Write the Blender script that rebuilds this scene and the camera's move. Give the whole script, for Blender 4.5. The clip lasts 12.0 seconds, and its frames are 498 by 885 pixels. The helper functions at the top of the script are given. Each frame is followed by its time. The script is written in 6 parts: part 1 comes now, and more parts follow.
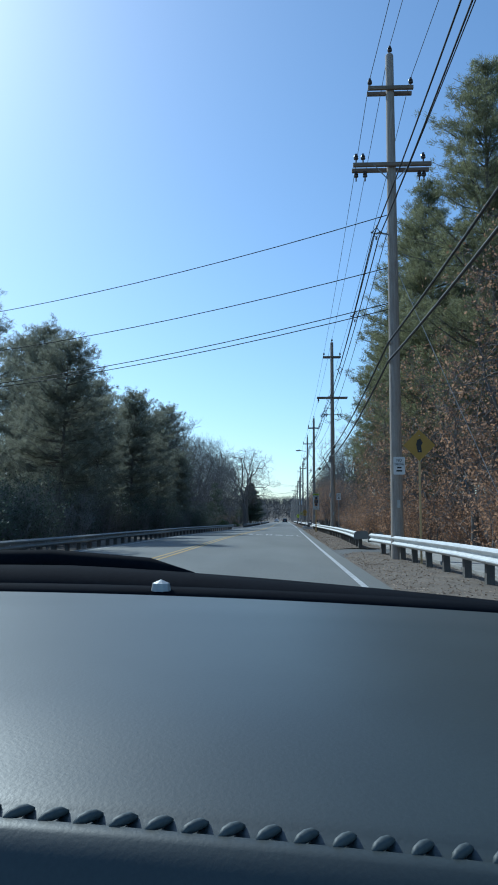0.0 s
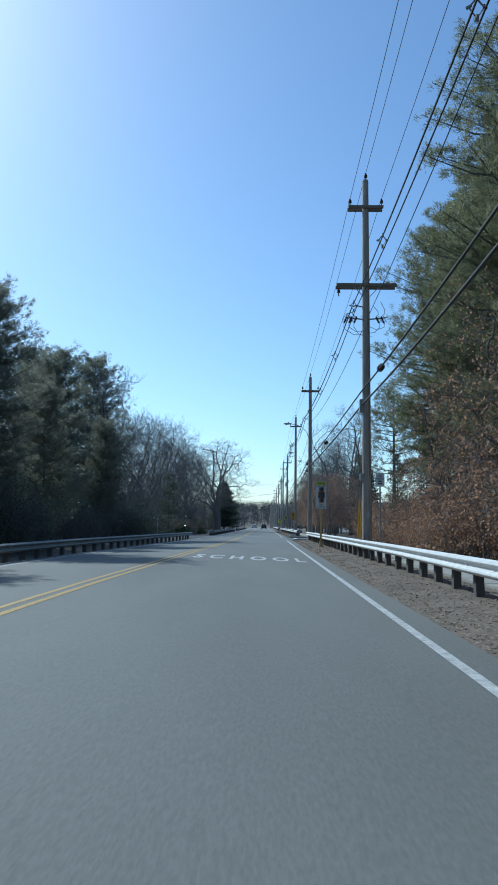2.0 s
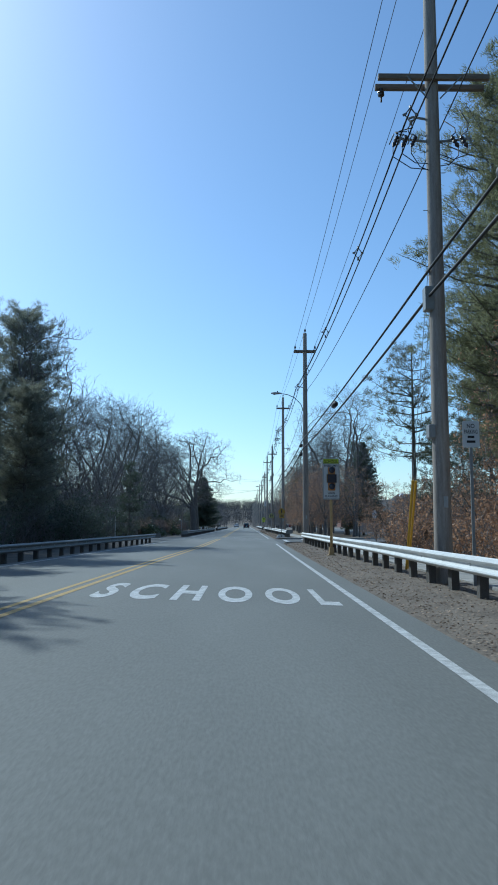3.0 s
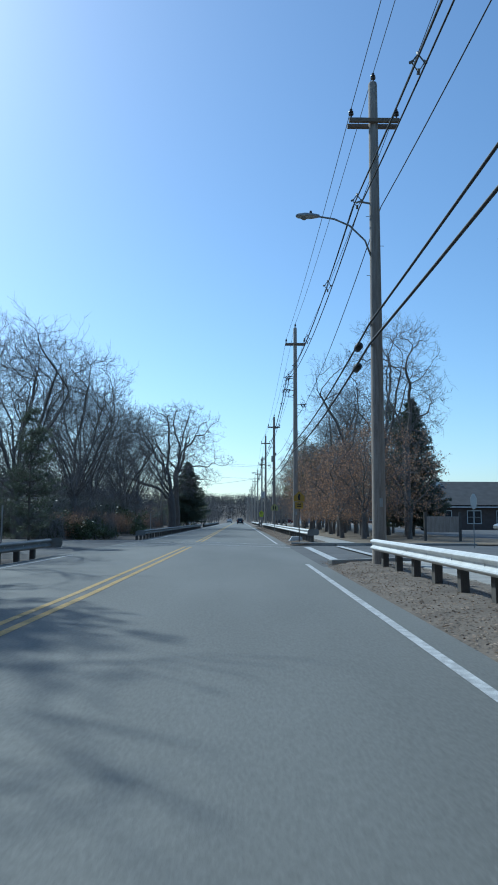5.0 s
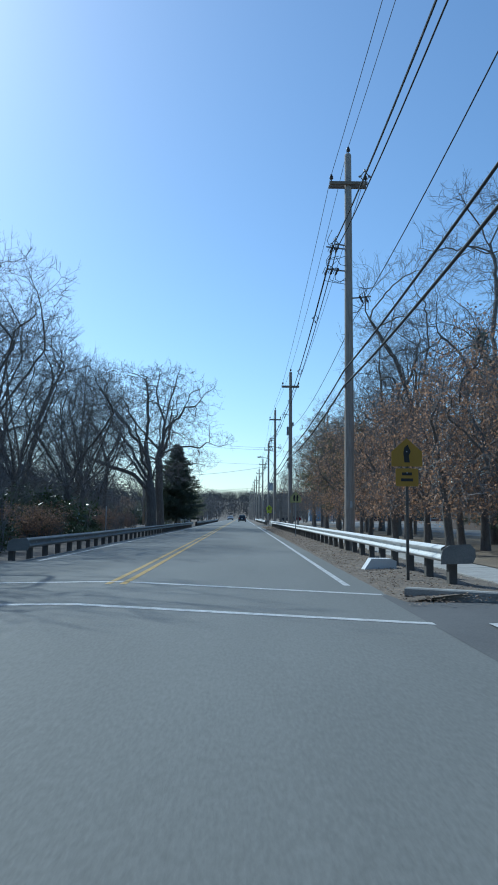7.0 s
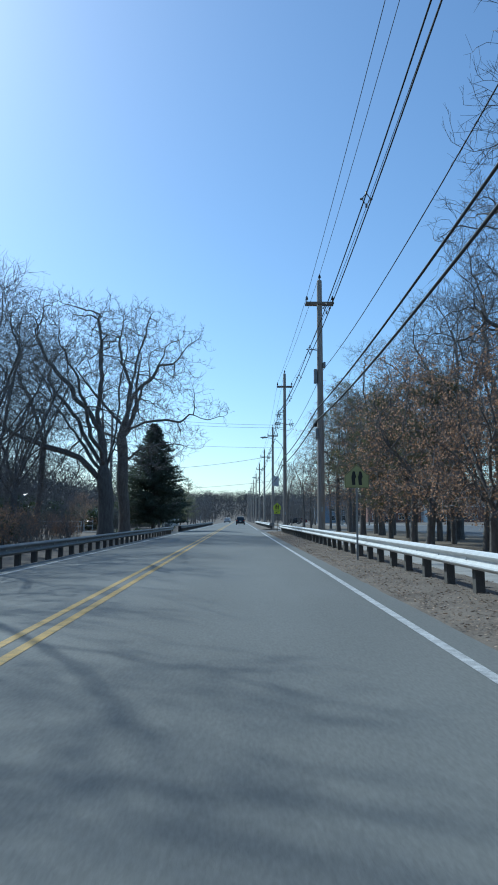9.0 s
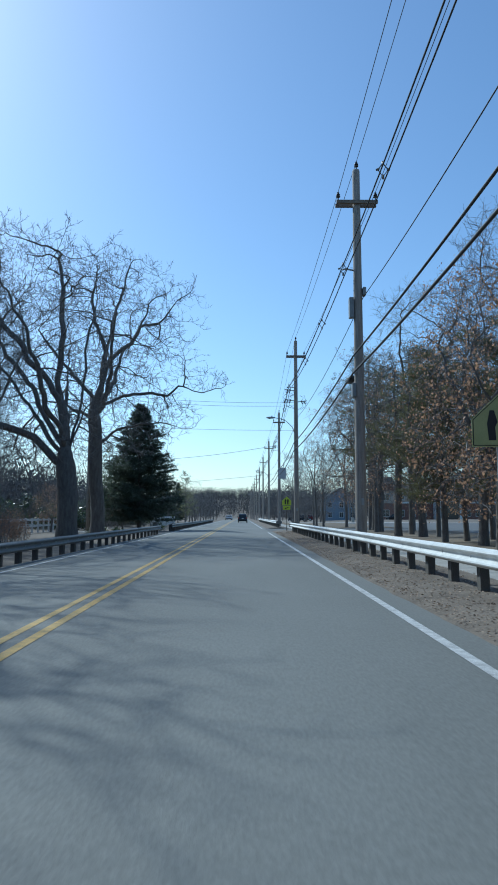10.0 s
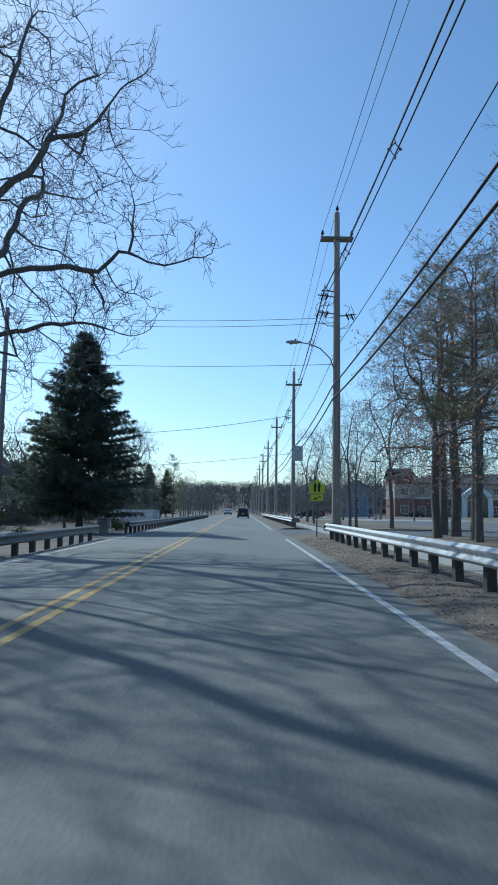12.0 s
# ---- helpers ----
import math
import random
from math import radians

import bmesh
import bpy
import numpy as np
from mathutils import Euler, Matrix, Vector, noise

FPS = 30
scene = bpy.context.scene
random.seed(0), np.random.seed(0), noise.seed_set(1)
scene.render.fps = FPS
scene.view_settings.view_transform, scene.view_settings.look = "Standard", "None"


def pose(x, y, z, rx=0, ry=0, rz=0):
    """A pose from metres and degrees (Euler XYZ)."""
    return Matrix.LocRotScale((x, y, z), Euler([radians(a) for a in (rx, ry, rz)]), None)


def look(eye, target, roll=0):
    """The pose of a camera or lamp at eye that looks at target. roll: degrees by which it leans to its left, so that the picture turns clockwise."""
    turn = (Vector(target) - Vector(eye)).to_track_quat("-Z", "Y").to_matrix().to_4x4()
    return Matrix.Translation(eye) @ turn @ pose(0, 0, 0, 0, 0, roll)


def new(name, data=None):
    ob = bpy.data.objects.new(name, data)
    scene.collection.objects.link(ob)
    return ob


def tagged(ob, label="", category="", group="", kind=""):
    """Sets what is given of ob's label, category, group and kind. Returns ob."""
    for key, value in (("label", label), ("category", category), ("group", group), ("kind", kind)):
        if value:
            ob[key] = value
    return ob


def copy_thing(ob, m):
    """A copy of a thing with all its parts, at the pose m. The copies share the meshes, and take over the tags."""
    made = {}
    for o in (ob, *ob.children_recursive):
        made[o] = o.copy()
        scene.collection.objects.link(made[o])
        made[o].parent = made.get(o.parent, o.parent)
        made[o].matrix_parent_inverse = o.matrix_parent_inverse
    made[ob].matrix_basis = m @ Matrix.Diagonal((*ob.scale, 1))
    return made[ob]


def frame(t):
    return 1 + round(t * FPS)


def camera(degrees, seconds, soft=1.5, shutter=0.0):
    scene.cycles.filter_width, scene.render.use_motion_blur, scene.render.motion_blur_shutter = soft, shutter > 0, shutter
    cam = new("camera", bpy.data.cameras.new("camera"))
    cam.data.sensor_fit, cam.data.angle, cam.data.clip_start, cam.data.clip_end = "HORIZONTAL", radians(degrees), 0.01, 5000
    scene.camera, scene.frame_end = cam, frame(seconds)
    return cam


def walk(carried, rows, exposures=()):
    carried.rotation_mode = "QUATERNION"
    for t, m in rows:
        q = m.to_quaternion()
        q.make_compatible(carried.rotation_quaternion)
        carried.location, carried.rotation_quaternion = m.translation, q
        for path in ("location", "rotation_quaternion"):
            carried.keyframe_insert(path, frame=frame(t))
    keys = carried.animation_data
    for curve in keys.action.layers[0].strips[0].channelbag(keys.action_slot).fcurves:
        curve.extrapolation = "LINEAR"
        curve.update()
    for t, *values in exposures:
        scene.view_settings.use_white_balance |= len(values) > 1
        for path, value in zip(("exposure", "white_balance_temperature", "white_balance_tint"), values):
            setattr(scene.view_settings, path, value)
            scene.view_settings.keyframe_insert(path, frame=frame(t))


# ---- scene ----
cam = camera(38.0, 12.0, soft=1.8)
# seconds, x, y, z, yaw to the left, pitch up, roll to the right
PATH = [
    (0, 0.204, -33.758, 1.243, 2.862, 6.076, -0.268),
    (0.5, 0.079, -26.076, 1.252, 2.593, 6.240, -0.458),
    (1, -0.011, -18.396, 1.254, 2.179, 6.497, -0.591),
    (1.5, -0.072, -10.749, 1.253, 1.729, 6.613, -0.821),
    (2, -0.104, -3.213, 1.248, 1.193, 6.527, -0.764),
    (2.5, -0.106, 4.011, 1.247, 0.542, 6.496, -0.659),
    (2.7, -0.102, 6.878, 1.248, 0.124, 6.501, -0.401),
    (4.3, -0.041, 29.797, 1.244, -0.790, 6.228, -0.126),
    (4.5, -0.032, 32.602, 1.250, -0.754, 6.236, -0.170),
    (5, -0.008, 39.451, 1.250, -0.732, 6.106, -0.232),
    (5.5, 0.004, 46.091, 1.250, -0.652, 6.170, -0.528),
    (6, 0.006, 52.635, 1.252, -0.634, 6.159, -0.413),
    (6.5, 0.006, 59.098, 1.253, -0.439, 6.072, -0.149),
    (7, 0.009, 65.448, 1.245, -0.546, 5.870, -0.524),
    (7.2, 0.007, 67.976, 1.250, -0.555, 5.902, -0.390),
    (8.8, -0.030, 88.061, 1.253, -0.587, 5.987, 0.110),
    (9, -0.026, 90.509, 1.252, -0.756, 6.028, -0.084),
    (9.5, -0.004, 96.517, 1.247, -0.745, 5.980, 0.076),
    (10, 0.014, 102.499, 1.249, -0.578, 5.810, -0.001),
    (10.5, 0.031, 108.435, 1.246, -0.560, 5.757, -0.171),
    (11, 0.047, 114.412, 1.249, -0.521, 5.676, -0.203),
    (11.5, 0.063, 120.438, 1.249, -0.566, 5.549, -0.738),
    (12, 0.076, 126.510, 1.246, -0.443, 5.385, -0.797),
]
walk(cam, [(t, pose(x, y, z, 90 + pitch, 0, yaw) @ pose(0, 0, 0, 0, 0, -roll)) for t, x, y, z, yaw, pitch, roll in PATH],
     [(0.0, 0.0, 5300, -3), (12.0, 0.0, 5300, -3)])

# ---- light ----
SUN_AZ, SUN_EL = -42.0, 40.0     # degrees to the right of the road's direction, and above the horizon
world = bpy.data.worlds.new("sky")
scene.world = world
world.use_nodes = True
wn = world.node_tree.nodes
sky = wn.new("ShaderNodeTexSky")
sky.sky_type = "NISHITA"
sky.sun_disc = False
sky.sun_elevation, sky.sun_rotation = radians(SUN_EL), radians(SUN_AZ)
sky.air_density, sky.dust_density, sky.ozone_density = 1.0, 0.75, 3.0
wn["Background"].inputs["Strength"].default_value = 0.138
world.node_tree.links.new(sky.outputs[0], wn["Background"].inputs["Color"])
sun_data = bpy.data.lights.new("sun", "SUN")
sun_data.energy, sun_data.angle, sun_data.color = 3.4, radians(0.53), (1.0, 0.95, 0.87)
sun = new("sun", sun_data)
saz, sel = radians(SUN_AZ), radians(SUN_EL)
sun_way = Vector((math.sin(saz) * math.cos(sel), math.cos(saz) * math.cos(sel), math.sin(sel)))
sun.matrix_world = look(sun_way * 60, (0, 0, 0))


# ---- materials ----
def material(name, a, b, rough=0.8, scale=6.0, fine=60.0, bump=0.3, metal=0.0, vary=0.0, spec=0.5, size=0.01, stretch=(1, 1, 1)):
    """Two base colours mixed by coarse and fine noise, with relief; vary: brightness by piece."""
    m = bpy.data.materials.new(name)
    m.use_nodes = True
    n, l = m.node_tree.nodes, m.node_tree.links
    p = n["Principled BSDF"]
    co = n.new("ShaderNodeTexCoord")
    mp = n.new("ShaderNodeMapping")
    mp.inputs["Scale"].default_value = stretch
    l.new(co.outputs["Object"], mp.inputs["Vector"])
    n1, n2 = n.new("ShaderNodeTexNoise"), n.new("ShaderNodeTexNoise")
    for t, s in ((n1, scale), (n2, fine)):
        t.inputs["Scale"].default_value, t.inputs["Detail"].default_value = s, 4
        l.new(mp.outputs[0], t.inputs["Vector"])
    add = n.new("ShaderNodeMix")
    add.inputs["Factor"].default_value = 0.45
    l.new(n1.outputs["Fac"], add.inputs["A"])
    l.new(n2.outputs["Fac"], add.inputs["B"])
    ramp = n.new("ShaderNodeValToRGB")
    ramp.color_ramp.elements[0].position, ramp.color_ramp.elements[1].position = 0.32, 0.68
    ramp.color_ramp.elements[0].color, ramp.color_ramp.elements[1].color = (*a, 1), (*b, 1)
    l.new(add.outputs["Result"], ramp.inputs["Fac"])
    out = ramp.outputs["Color"]
    if vary:
        geo, info = n.new("ShaderNodeNewGeometry"), n.new("ShaderNodeObjectInfo")
        ad = n.new("ShaderNodeMath")
        l.new(geo.outputs["Random Per Island"], ad.inputs[0])
        l.new(info.outputs["Random"], ad.inputs[1])
        fr = n.new("ShaderNodeMath")
        fr.operation = "FRACT"
        l.new(ad.outputs[0], fr.inputs[0])
        mr = n.new("ShaderNodeMapRange")
        mr.inputs["To Min"].default_value, mr.inputs["To Max"].default_value = 1 - vary, 1 + vary
        l.new(fr.outputs[0], mr.inputs["Value"])
        hs = n.new("ShaderNodeHueSaturation")
        l.new(mr.outputs[0], hs.inputs["Value"])
        l.new(out, hs.inputs["Color"])
        out = hs.outputs["Color"]
    l.new(out, p.inputs["Base Color"])
    p.inputs["Roughness"].default_value, p.inputs["Metallic"].default_value = rough, metal
    p.inputs["Specular IOR Level"].default_value = spec
    if bump:
        b_ = n.new("ShaderNodeBump")
        b_.inputs["Strength"].default_value, b_.inputs["Distance"].default_value = bump, size
        l.new(add.outputs["Result"], b_.inputs["Height"])
        l.new(b_.outputs[0], p.inputs["Normal"])
    return m


def leafy(name, a, b, through_light=0.35, rough=0.55, vary=0.35):
    """Thin leaves or needles: part of the light comes through."""
    m = material(name, a, b, rough, 0.6, 9.0, 0, vary=vary)
    n, l = m.node_tree.nodes, m.node_tree.links
    p = n["Principled BSDF"]
    tr, mix = n.new("ShaderNodeBsdfTranslucent"), n.new("ShaderNodeMixShader")
    l.new(p.inputs["Base Color"].links[0].from_socket, tr.inputs["Color"])
    mix.inputs[0].default_value = through_light
    l.new(p.outputs[0], mix.inputs[1])
    l.new(tr.outputs[0], mix.inputs[2])
    l.new(mix.outputs[0], n["Material Output"].inputs["Surface"])
    return m


M_ROAD = material("worn_asphalt", (0.12, 0.122, 0.112), (0.20, 0.203, 0.188), 0.8, 0.35, 45, 0.35, stretch=(1, 0.25, 1))
M_DRIVE = material("driveway_asphalt", (0.075, 0.075, 0.075), (0.14, 0.14, 0.135), 0.85, 0.5, 40, 0.4)
M_WHITE = material("worn_white_road_paint", (0.26, 0.26, 0.25), (0.74, 0.74, 0.72), 0.6, 9, 90, 0.2)
M_YELLOW = material("worn_yellow_road_paint", (0.26, 0.19, 0.06), (0.62, 0.37, 0.06), 0.6, 9, 90, 0.2)
M_CONC = material("weathered_concrete", (0.25, 0.24, 0.22), (0.42, 0.41, 0.38), 0.9, 2, 50, 0.4)
M_EARTH = material("leaf_strewn_earth", (0.095, 0.076, 0.058), (0.22, 0.182, 0.142), 0.95, 1.2, 22, 0.8, size=0.03)
M_LAWN = material("dormant_grass", (0.11, 0.086, 0.056), (0.24, 0.186, 0.126), 0.95, 0.3, 12, 0.8, size=0.03)
M_GALV = material("galvanised_steel", (0.50, 0.51, 0.50), (0.68, 0.69, 0.68), 0.6, 4, 40, 0.1, metal=0.1)
M_DARKPOST = material("dark_weathered_post", (0.07, 0.066, 0.06), (0.14, 0.13, 0.115), 0.9, 4, 50, 0.4)
# dull end-plate grey, also the far rails with their shade in the colour
M_DULLSHADE = material("dull_and_shaded_rail_steel", (0.16, 0.16, 0.155), (0.27, 0.265, 0.25), 0.6, 2, 40, 0.2, metal=0.3)
M_POLE = material("weathered_pole_wood", (0.22, 0.186, 0.157), (0.45, 0.394, 0.34), 0.9, 3, 30, 0.6, stretch=(6, 6, 0.5))
M_ARM = material("grey_crossarm_wood", (0.15, 0.115, 0.085), (0.28, 0.23, 0.18), 0.9, 3, 30, 0.5, stretch=(0.6, 6, 6))
M_WIRE = material("black_cable", (0.012, 0.012, 0.013), (0.03, 0.03, 0.03), 0.6, 5, 50, 0)
M_PORC = material("dark_glazed_insulator", (0.03, 0.022, 0.02), (0.06, 0.045, 0.04), 0.25, 5, 50, 0)
M_SPACER = material("weathered_grey_plastic", (0.14, 0.14, 0.14), (0.24, 0.24, 0.24), 0.6, 5, 50, 0)
M_GREYP = material("grey_painted_metal", (0.20, 0.21, 0.21), (0.30, 0.31, 0.31), 0.5, 3, 40, 0.1)
M_LAMP = material("lamp_head_aluminium", (0.35, 0.36, 0.36), (0.5, 0.51, 0.51), 0.5, 5, 50, 0.05, metal=0.4)
M_BARK = material("grey_brown_bark", (0.085, 0.076, 0.068), (0.21, 0.19, 0.17), 0.95, 4, 22, 0.9, size=0.03, stretch=(2, 2, 0.5))
M_TWIG = material("bare_twigs", (0.12, 0.112, 0.108), (0.25, 0.232, 0.222), 0.9, 2, 15, 0, vary=0.25)
M_PINE = leafy("pine_needles", (0.135, 0.145, 0.08), (0.32, 0.32, 0.18), 0.55)
M_FARWOOD = material("far_bare_branches", (0.07, 0.066, 0.066), (0.15, 0.14, 0.138), 0.9, 2, 15, 0, vary=0.25)
# for the left-hand pines: pale haze mixed into the needle colour
M_PINE3 = leafy("haze_greyed_pine_needles", (0.15, 0.16, 0.12), (0.34, 0.345, 0.265), 0.6)
M_PINE2 = leafy("yellowish_pine_needles", (0.095, 0.098, 0.05), (0.22, 0.205, 0.11), 0.45)
M_SPRUCE = leafy("spruce_needles", (0.065, 0.085, 0.06), (0.15, 0.18, 0.125), 0.4)
M_RUSSET = leafy("dead_oak_leaves", (0.265, 0.152, 0.092), (0.54, 0.34, 0.215), 0.5, rough=0.6)
M_RHODO = leafy("glossy_evergreen_leaves", (0.05, 0.075, 0.035), (0.13, 0.16, 0.075), 0.15, rough=0.25)
M_LITTER = leafy("fallen_leaves", (0.15, 0.105, 0.075), (0.38, 0.29, 0.21), 0.1, rough=0.8, vary=0.5)


# ---- mesh helpers ----
class Geo:
    """Gathers vertices and faces for one mesh."""

    def __init__(self):
        self.v, self.f, self.n = [], [], 0

    def add(self, verts, faces):
        self.v.append(np.asarray(verts, float))
        k = self.n
        self.f.extend(tuple(i + k for i in q) for q in faces)
        self.n += len(verts)

    def box(self, x0, y0, z0, x1, y1, z1, m=None, bevel=0.0):
        b = bevel
        if b:
            vs = []
            for z, s in ((z0, b), (z0 + b, 0), (z1 - b, 0), (z1, b)):
                vs += [(x0 + s, y0 + s, z), (x1 - s, y0 + s, z), (x1 - s, y1 - s, z), (x0 + s, y1 - s, z)]
            fs = [(3, 2, 1, 0), (12, 13, 14, 15)]
            for k in range(3):
                fs += [(4 * k + i, 4 * k + (i + 1) % 4, 4 * k + 4 + (i + 1) % 4, 4 * k + 4 + i) for i in range(4)]
        else:
            vs = [(x0, y0, z0), (x1, y0, z0), (x1, y1, z0), (x0, y1, z0), (x0, y0, z1), (x1, y0, z1), (x1, y1, z1), (x0, y1, z1)]
            fs = [(3, 2, 1, 0), (4, 5, 6, 7), (0, 1, 5, 4), (1, 2, 6, 5), (2, 3, 7, 6), (3, 0, 4, 7)]
        if m is not None:
            vs = [m @ Vector(q) for q in vs]
        self.add(vs, fs)
        return self

    def tube(self, pts, radii, n=8, caps=True):
        pts = [Vector(q) for q in pts]
        if isinstance(radii, (int, float)):
            radii = [radii] * len(pts)
        vs = []
        side = None
        for i, q in enumerate(pts):
            d = (pts[min(i + 1, len(pts) - 1)] - pts[max(i - 1, 0)]).normalized()
            if side is None:
                side = d.orthogonal().normalized()
            side = (side - d * side.dot(d)).normalized()
            up = d.cross(side)
            for k in range(n):
                a = 2 * math.pi * k / n
                vs.append(q + (side * math.cos(a) + up * math.sin(a)) * radii[i])
        fs = []
        for i in range(len(pts) - 1):
            fs += [(i * n + k, i * n + (k + 1) % n, (i + 1) * n + (k + 1) % n, (i + 1) * n + k) for k in range(n)]
        if caps:
            fs += [tuple(reversed(range(n))), tuple(range((len(pts) - 1) * n, len(pts) * n))]
        self.add(vs, fs)
        return self

    def lathe(self, profile, at=(0, 0, 0), n=12, m=None):
        """profile: (radius, height) pairs about an upright axis."""
        vs, fs = [], []
        for r, z in profile:
            for k in range(n):
                a = 2 * math.pi * k / n
                q = Vector((at[0] + r * math.cos(a), at[1] + r * math.sin(a), at[2] + z))
                vs.append(m @ q if m is not None else q)
        for i in range(len(profile) - 1):
            fs += [(i * n + k, i * n + (k + 1) % n, (i + 1) * n + (k + 1) % n, (i + 1) * n + k) for k in range(n)]
        fs += [tuple(reversed(range(n))), tuple(range((len(profile) - 1) * n, len(profile) * n))]
        self.add(vs, fs)
        return self

    def prism(self, outline, y0, y1, m=None):
        """An outline of (x, z) pushed along y."""
        n = len(outline)
        vs = [Vector((x, y0, z)) for x, z in outline] + [Vector((x, y1, z)) for x, z in outline]
        if m is not None:
            vs = [m @ q for q in vs]
        self.add(vs, [tuple(range(n)), tuple(reversed(range(n, 2 * n)))] + [(i, i + n, (i + 1) % n + n, (i + 1) % n) for i in range(n)])
        return self

    def mesh(self, name, mat, smooth=False):
        me = bpy.data.meshes.new(name)
        v = np.concatenate(self.v) if self.v else np.zeros((0, 3))
        me.from_pydata(v.tolist(), [], self.f)
        me.materials.append(mat)
        if smooth:
            me.polygons.foreach_set("use_smooth", [True] * len(me.polygons))
        me.update()
        return me


def part(name, geo, mat, parent=None, label="", smooth=False):
    ob = new(name, geo.mesh(name, mat, smooth) if isinstance(geo, Geo) else geo)
    if parent is not None:
        ob.parent = parent
    if label:
        tagged(ob, label)
    return ob


def thing(name, label, category, group="", at=(0, 0, 0), turn=0.0, scale=1.0):
    ob = new(name)
    ob.empty_display_size = 0.2
    ob.matrix_basis = pose(*at, 0, 0, turn) @ Matrix.Scale(scale, 4)
    return tagged(ob, label, category, group)


def structure(name, geo, mat, label, category="", smooth=False):
    return tagged(part(name, geo, mat, smooth=smooth), label, category or name, kind="structure")


def along(table, y):
    return float(np.interp(y, [q[0] for q in table], [q[1] for q in table]))


# lines of the road as (y, x)
YELLOW = ((-90, -3.6), (10, -3.5), (30, -3.1), (50, -2.5), (80, -2.15), (900, -2.2))
LEFT = ((-90, -8.4), (27, -8.2), (50, -7.3), (62, -6.7), (90, -6.15), (150, -5.9), (900, -5.9))
EDGE = ((-90, 1.7), (0, 1.78), (40, 1.9), (62, 2.02), (110, 2.14), (900, 2.2))

# ---- ground and road ----
rng = random.Random(4)


def road_z(x, y):
    """The road falls by three in a hundred to both sides of its centre line."""
    c = along(YELLOW, y)
    return 0.03 * (abs(c) - abs(x - c))



def strip(geo, ys, left, right, z, drop=0.0):
    """A band along the road between two lines; drop closes its sides downwards."""
    vs, fs = [], []
    for y in ys:
        a, b = left(y), right(y)
        za, zb = z + road_z(a, y), z + road_z(b, y)
        vs += [(a, y, za), (b, y, zb), (a, y, za - drop), (b, y, zb - drop)]
    for i in range(len(ys) - 1):
        k = 4 * i
        fs.append((k, k + 1, k + 5, k + 4))
        if drop:
            fs += [(k + 2, k, k + 4, k + 6), (k + 1, k + 3, k + 7, k + 5)]
    if drop:
        k = 4 * (len(ys) - 1)
        fs += [(0, 2, 3, 1), (k, k + 1, k + 3, k + 2)]
    geo.add(vs, fs)
    return geo


def ground_height(x, y):
    """Flat by the road, gently uneven in the woods, a low wooded ridge far ahead."""
    side = max(0.0, abs(x + 2) - 11)
    if 0 < x < 66 and 58 < y < 240:      # level school grounds
        side = 0.0
    h = (-0.22 if -11 < x < 3 and -100 < y < 540 else -0.05) + min(side * 0.02, 0.5) * (0.5 + noise.noise((x * 0.05, y * 0.05, 0))) * (1 if side else 0)
    far = min(1.0, max(0.0, (y - 520) / 380))
    ridge = 24 * far * far * (3 - 2 * far) * (1 + 0.5 * noise.noise((x * 0.004, y * 0.004, 3)))
    return h + ridge


geo = Geo()
gx = sorted(set([-3000, -1500, -800, -500, -300, -200, -150] + list(range(-110, 111, 4)) + [150, 200, 300, 500, 800, 1500, 3000]))
gy = sorted(set([-2500, -800, -300, -150] + list(range(-100, 300, 6)) + list(range(300, 1000, 25)) + [1100, 1500, 2200, 3500]))
geo.add([(x, y, ground_height(x, y)) for y in gy for x in gx],
        [(j * len(gx) + i, j * len(gx) + i + 1, (j + 1) * len(gx) + i + 1, (j + 1) * len(gx) + i) for j in range(len(gy) - 1) for i in range(len(gx) - 1)])
structure("ground", geo, M_EARTH, "brown earth and leaf litter under bare woods", "ground", True)

ROAD_Y = list(range(-90, 200, 5)) + list(range(200, 540, 20))
geo = strip(Geo(), ROAD_Y, lambda y: along(LEFT, y) - 0.1, lambda y: along(YELLOW, y), 0.0, 0.12)
strip(geo, ROAD_Y, lambda y: along(YELLOW, y), lambda y: along(EDGE, y) + 0.5, 0.0, 0.12)
road = structure("road", geo, M_ROAD, "worn grey two-lane asphalt road with patches", "road")


def driveway(name, y0, y1, x0, x1, label):
    g = Geo()
    n = 8
    for k in range(n):     # flared mouth
        a, b = k / n, (k + 1) / n
        xa, xb = x0 + (x1 - x0) * a, x0 + (x1 - x0) * b
        fa, fb = 2.2 * max(0, 1 - 3 * a) ** 2, 2.2 * max(0, 1 - 3 * b) ** 2
        za, zb = (-0.07 + 0.064 * min(1, 4 * q) for q in (a, b))
        g.add([(xa, y0 - fa, za), (xb, y0 - fb, zb), (xb, y1 + fb, zb), (xa, y1 + fa, za)],
              [(0, 1, 2, 3) if x1 > x0 else (3, 2, 1, 0)])
        for q, s in ((0, -0.6), (1, 0.6)):      # sloping shoulders down to the earth
            ya, yb = (y0 - fa, y0 - fb) if q == 0 else (y1 + fa, y1 + fb)
            g.add([(xa, ya, za), (xb, yb, zb), (xb, yb + s, -0.28), (xa, ya + s, -0.28)], [(0, 1, 2, 3) if (x1 > x0) == (q == 1) else (3, 2, 1, 0)])
    return structure(name, g, M_DRIVE, label, "driveway")


driveway("driveway_school", 62.5, 76.0, 2.4, 30, "grey asphalt school driveway meeting the road")
driveway("driveway_path", -6.1, -1.9, 2.2, 5.2, "short asphalt apron between two guard rails")
driveway("driveway_left", 68, 84.5, -6.0, -30, "grey asphalt side street on the far side")
driveway("driveway_house", 159.5, 164.5, -5.6, -24, "narrow house driveway beside the guard rail")
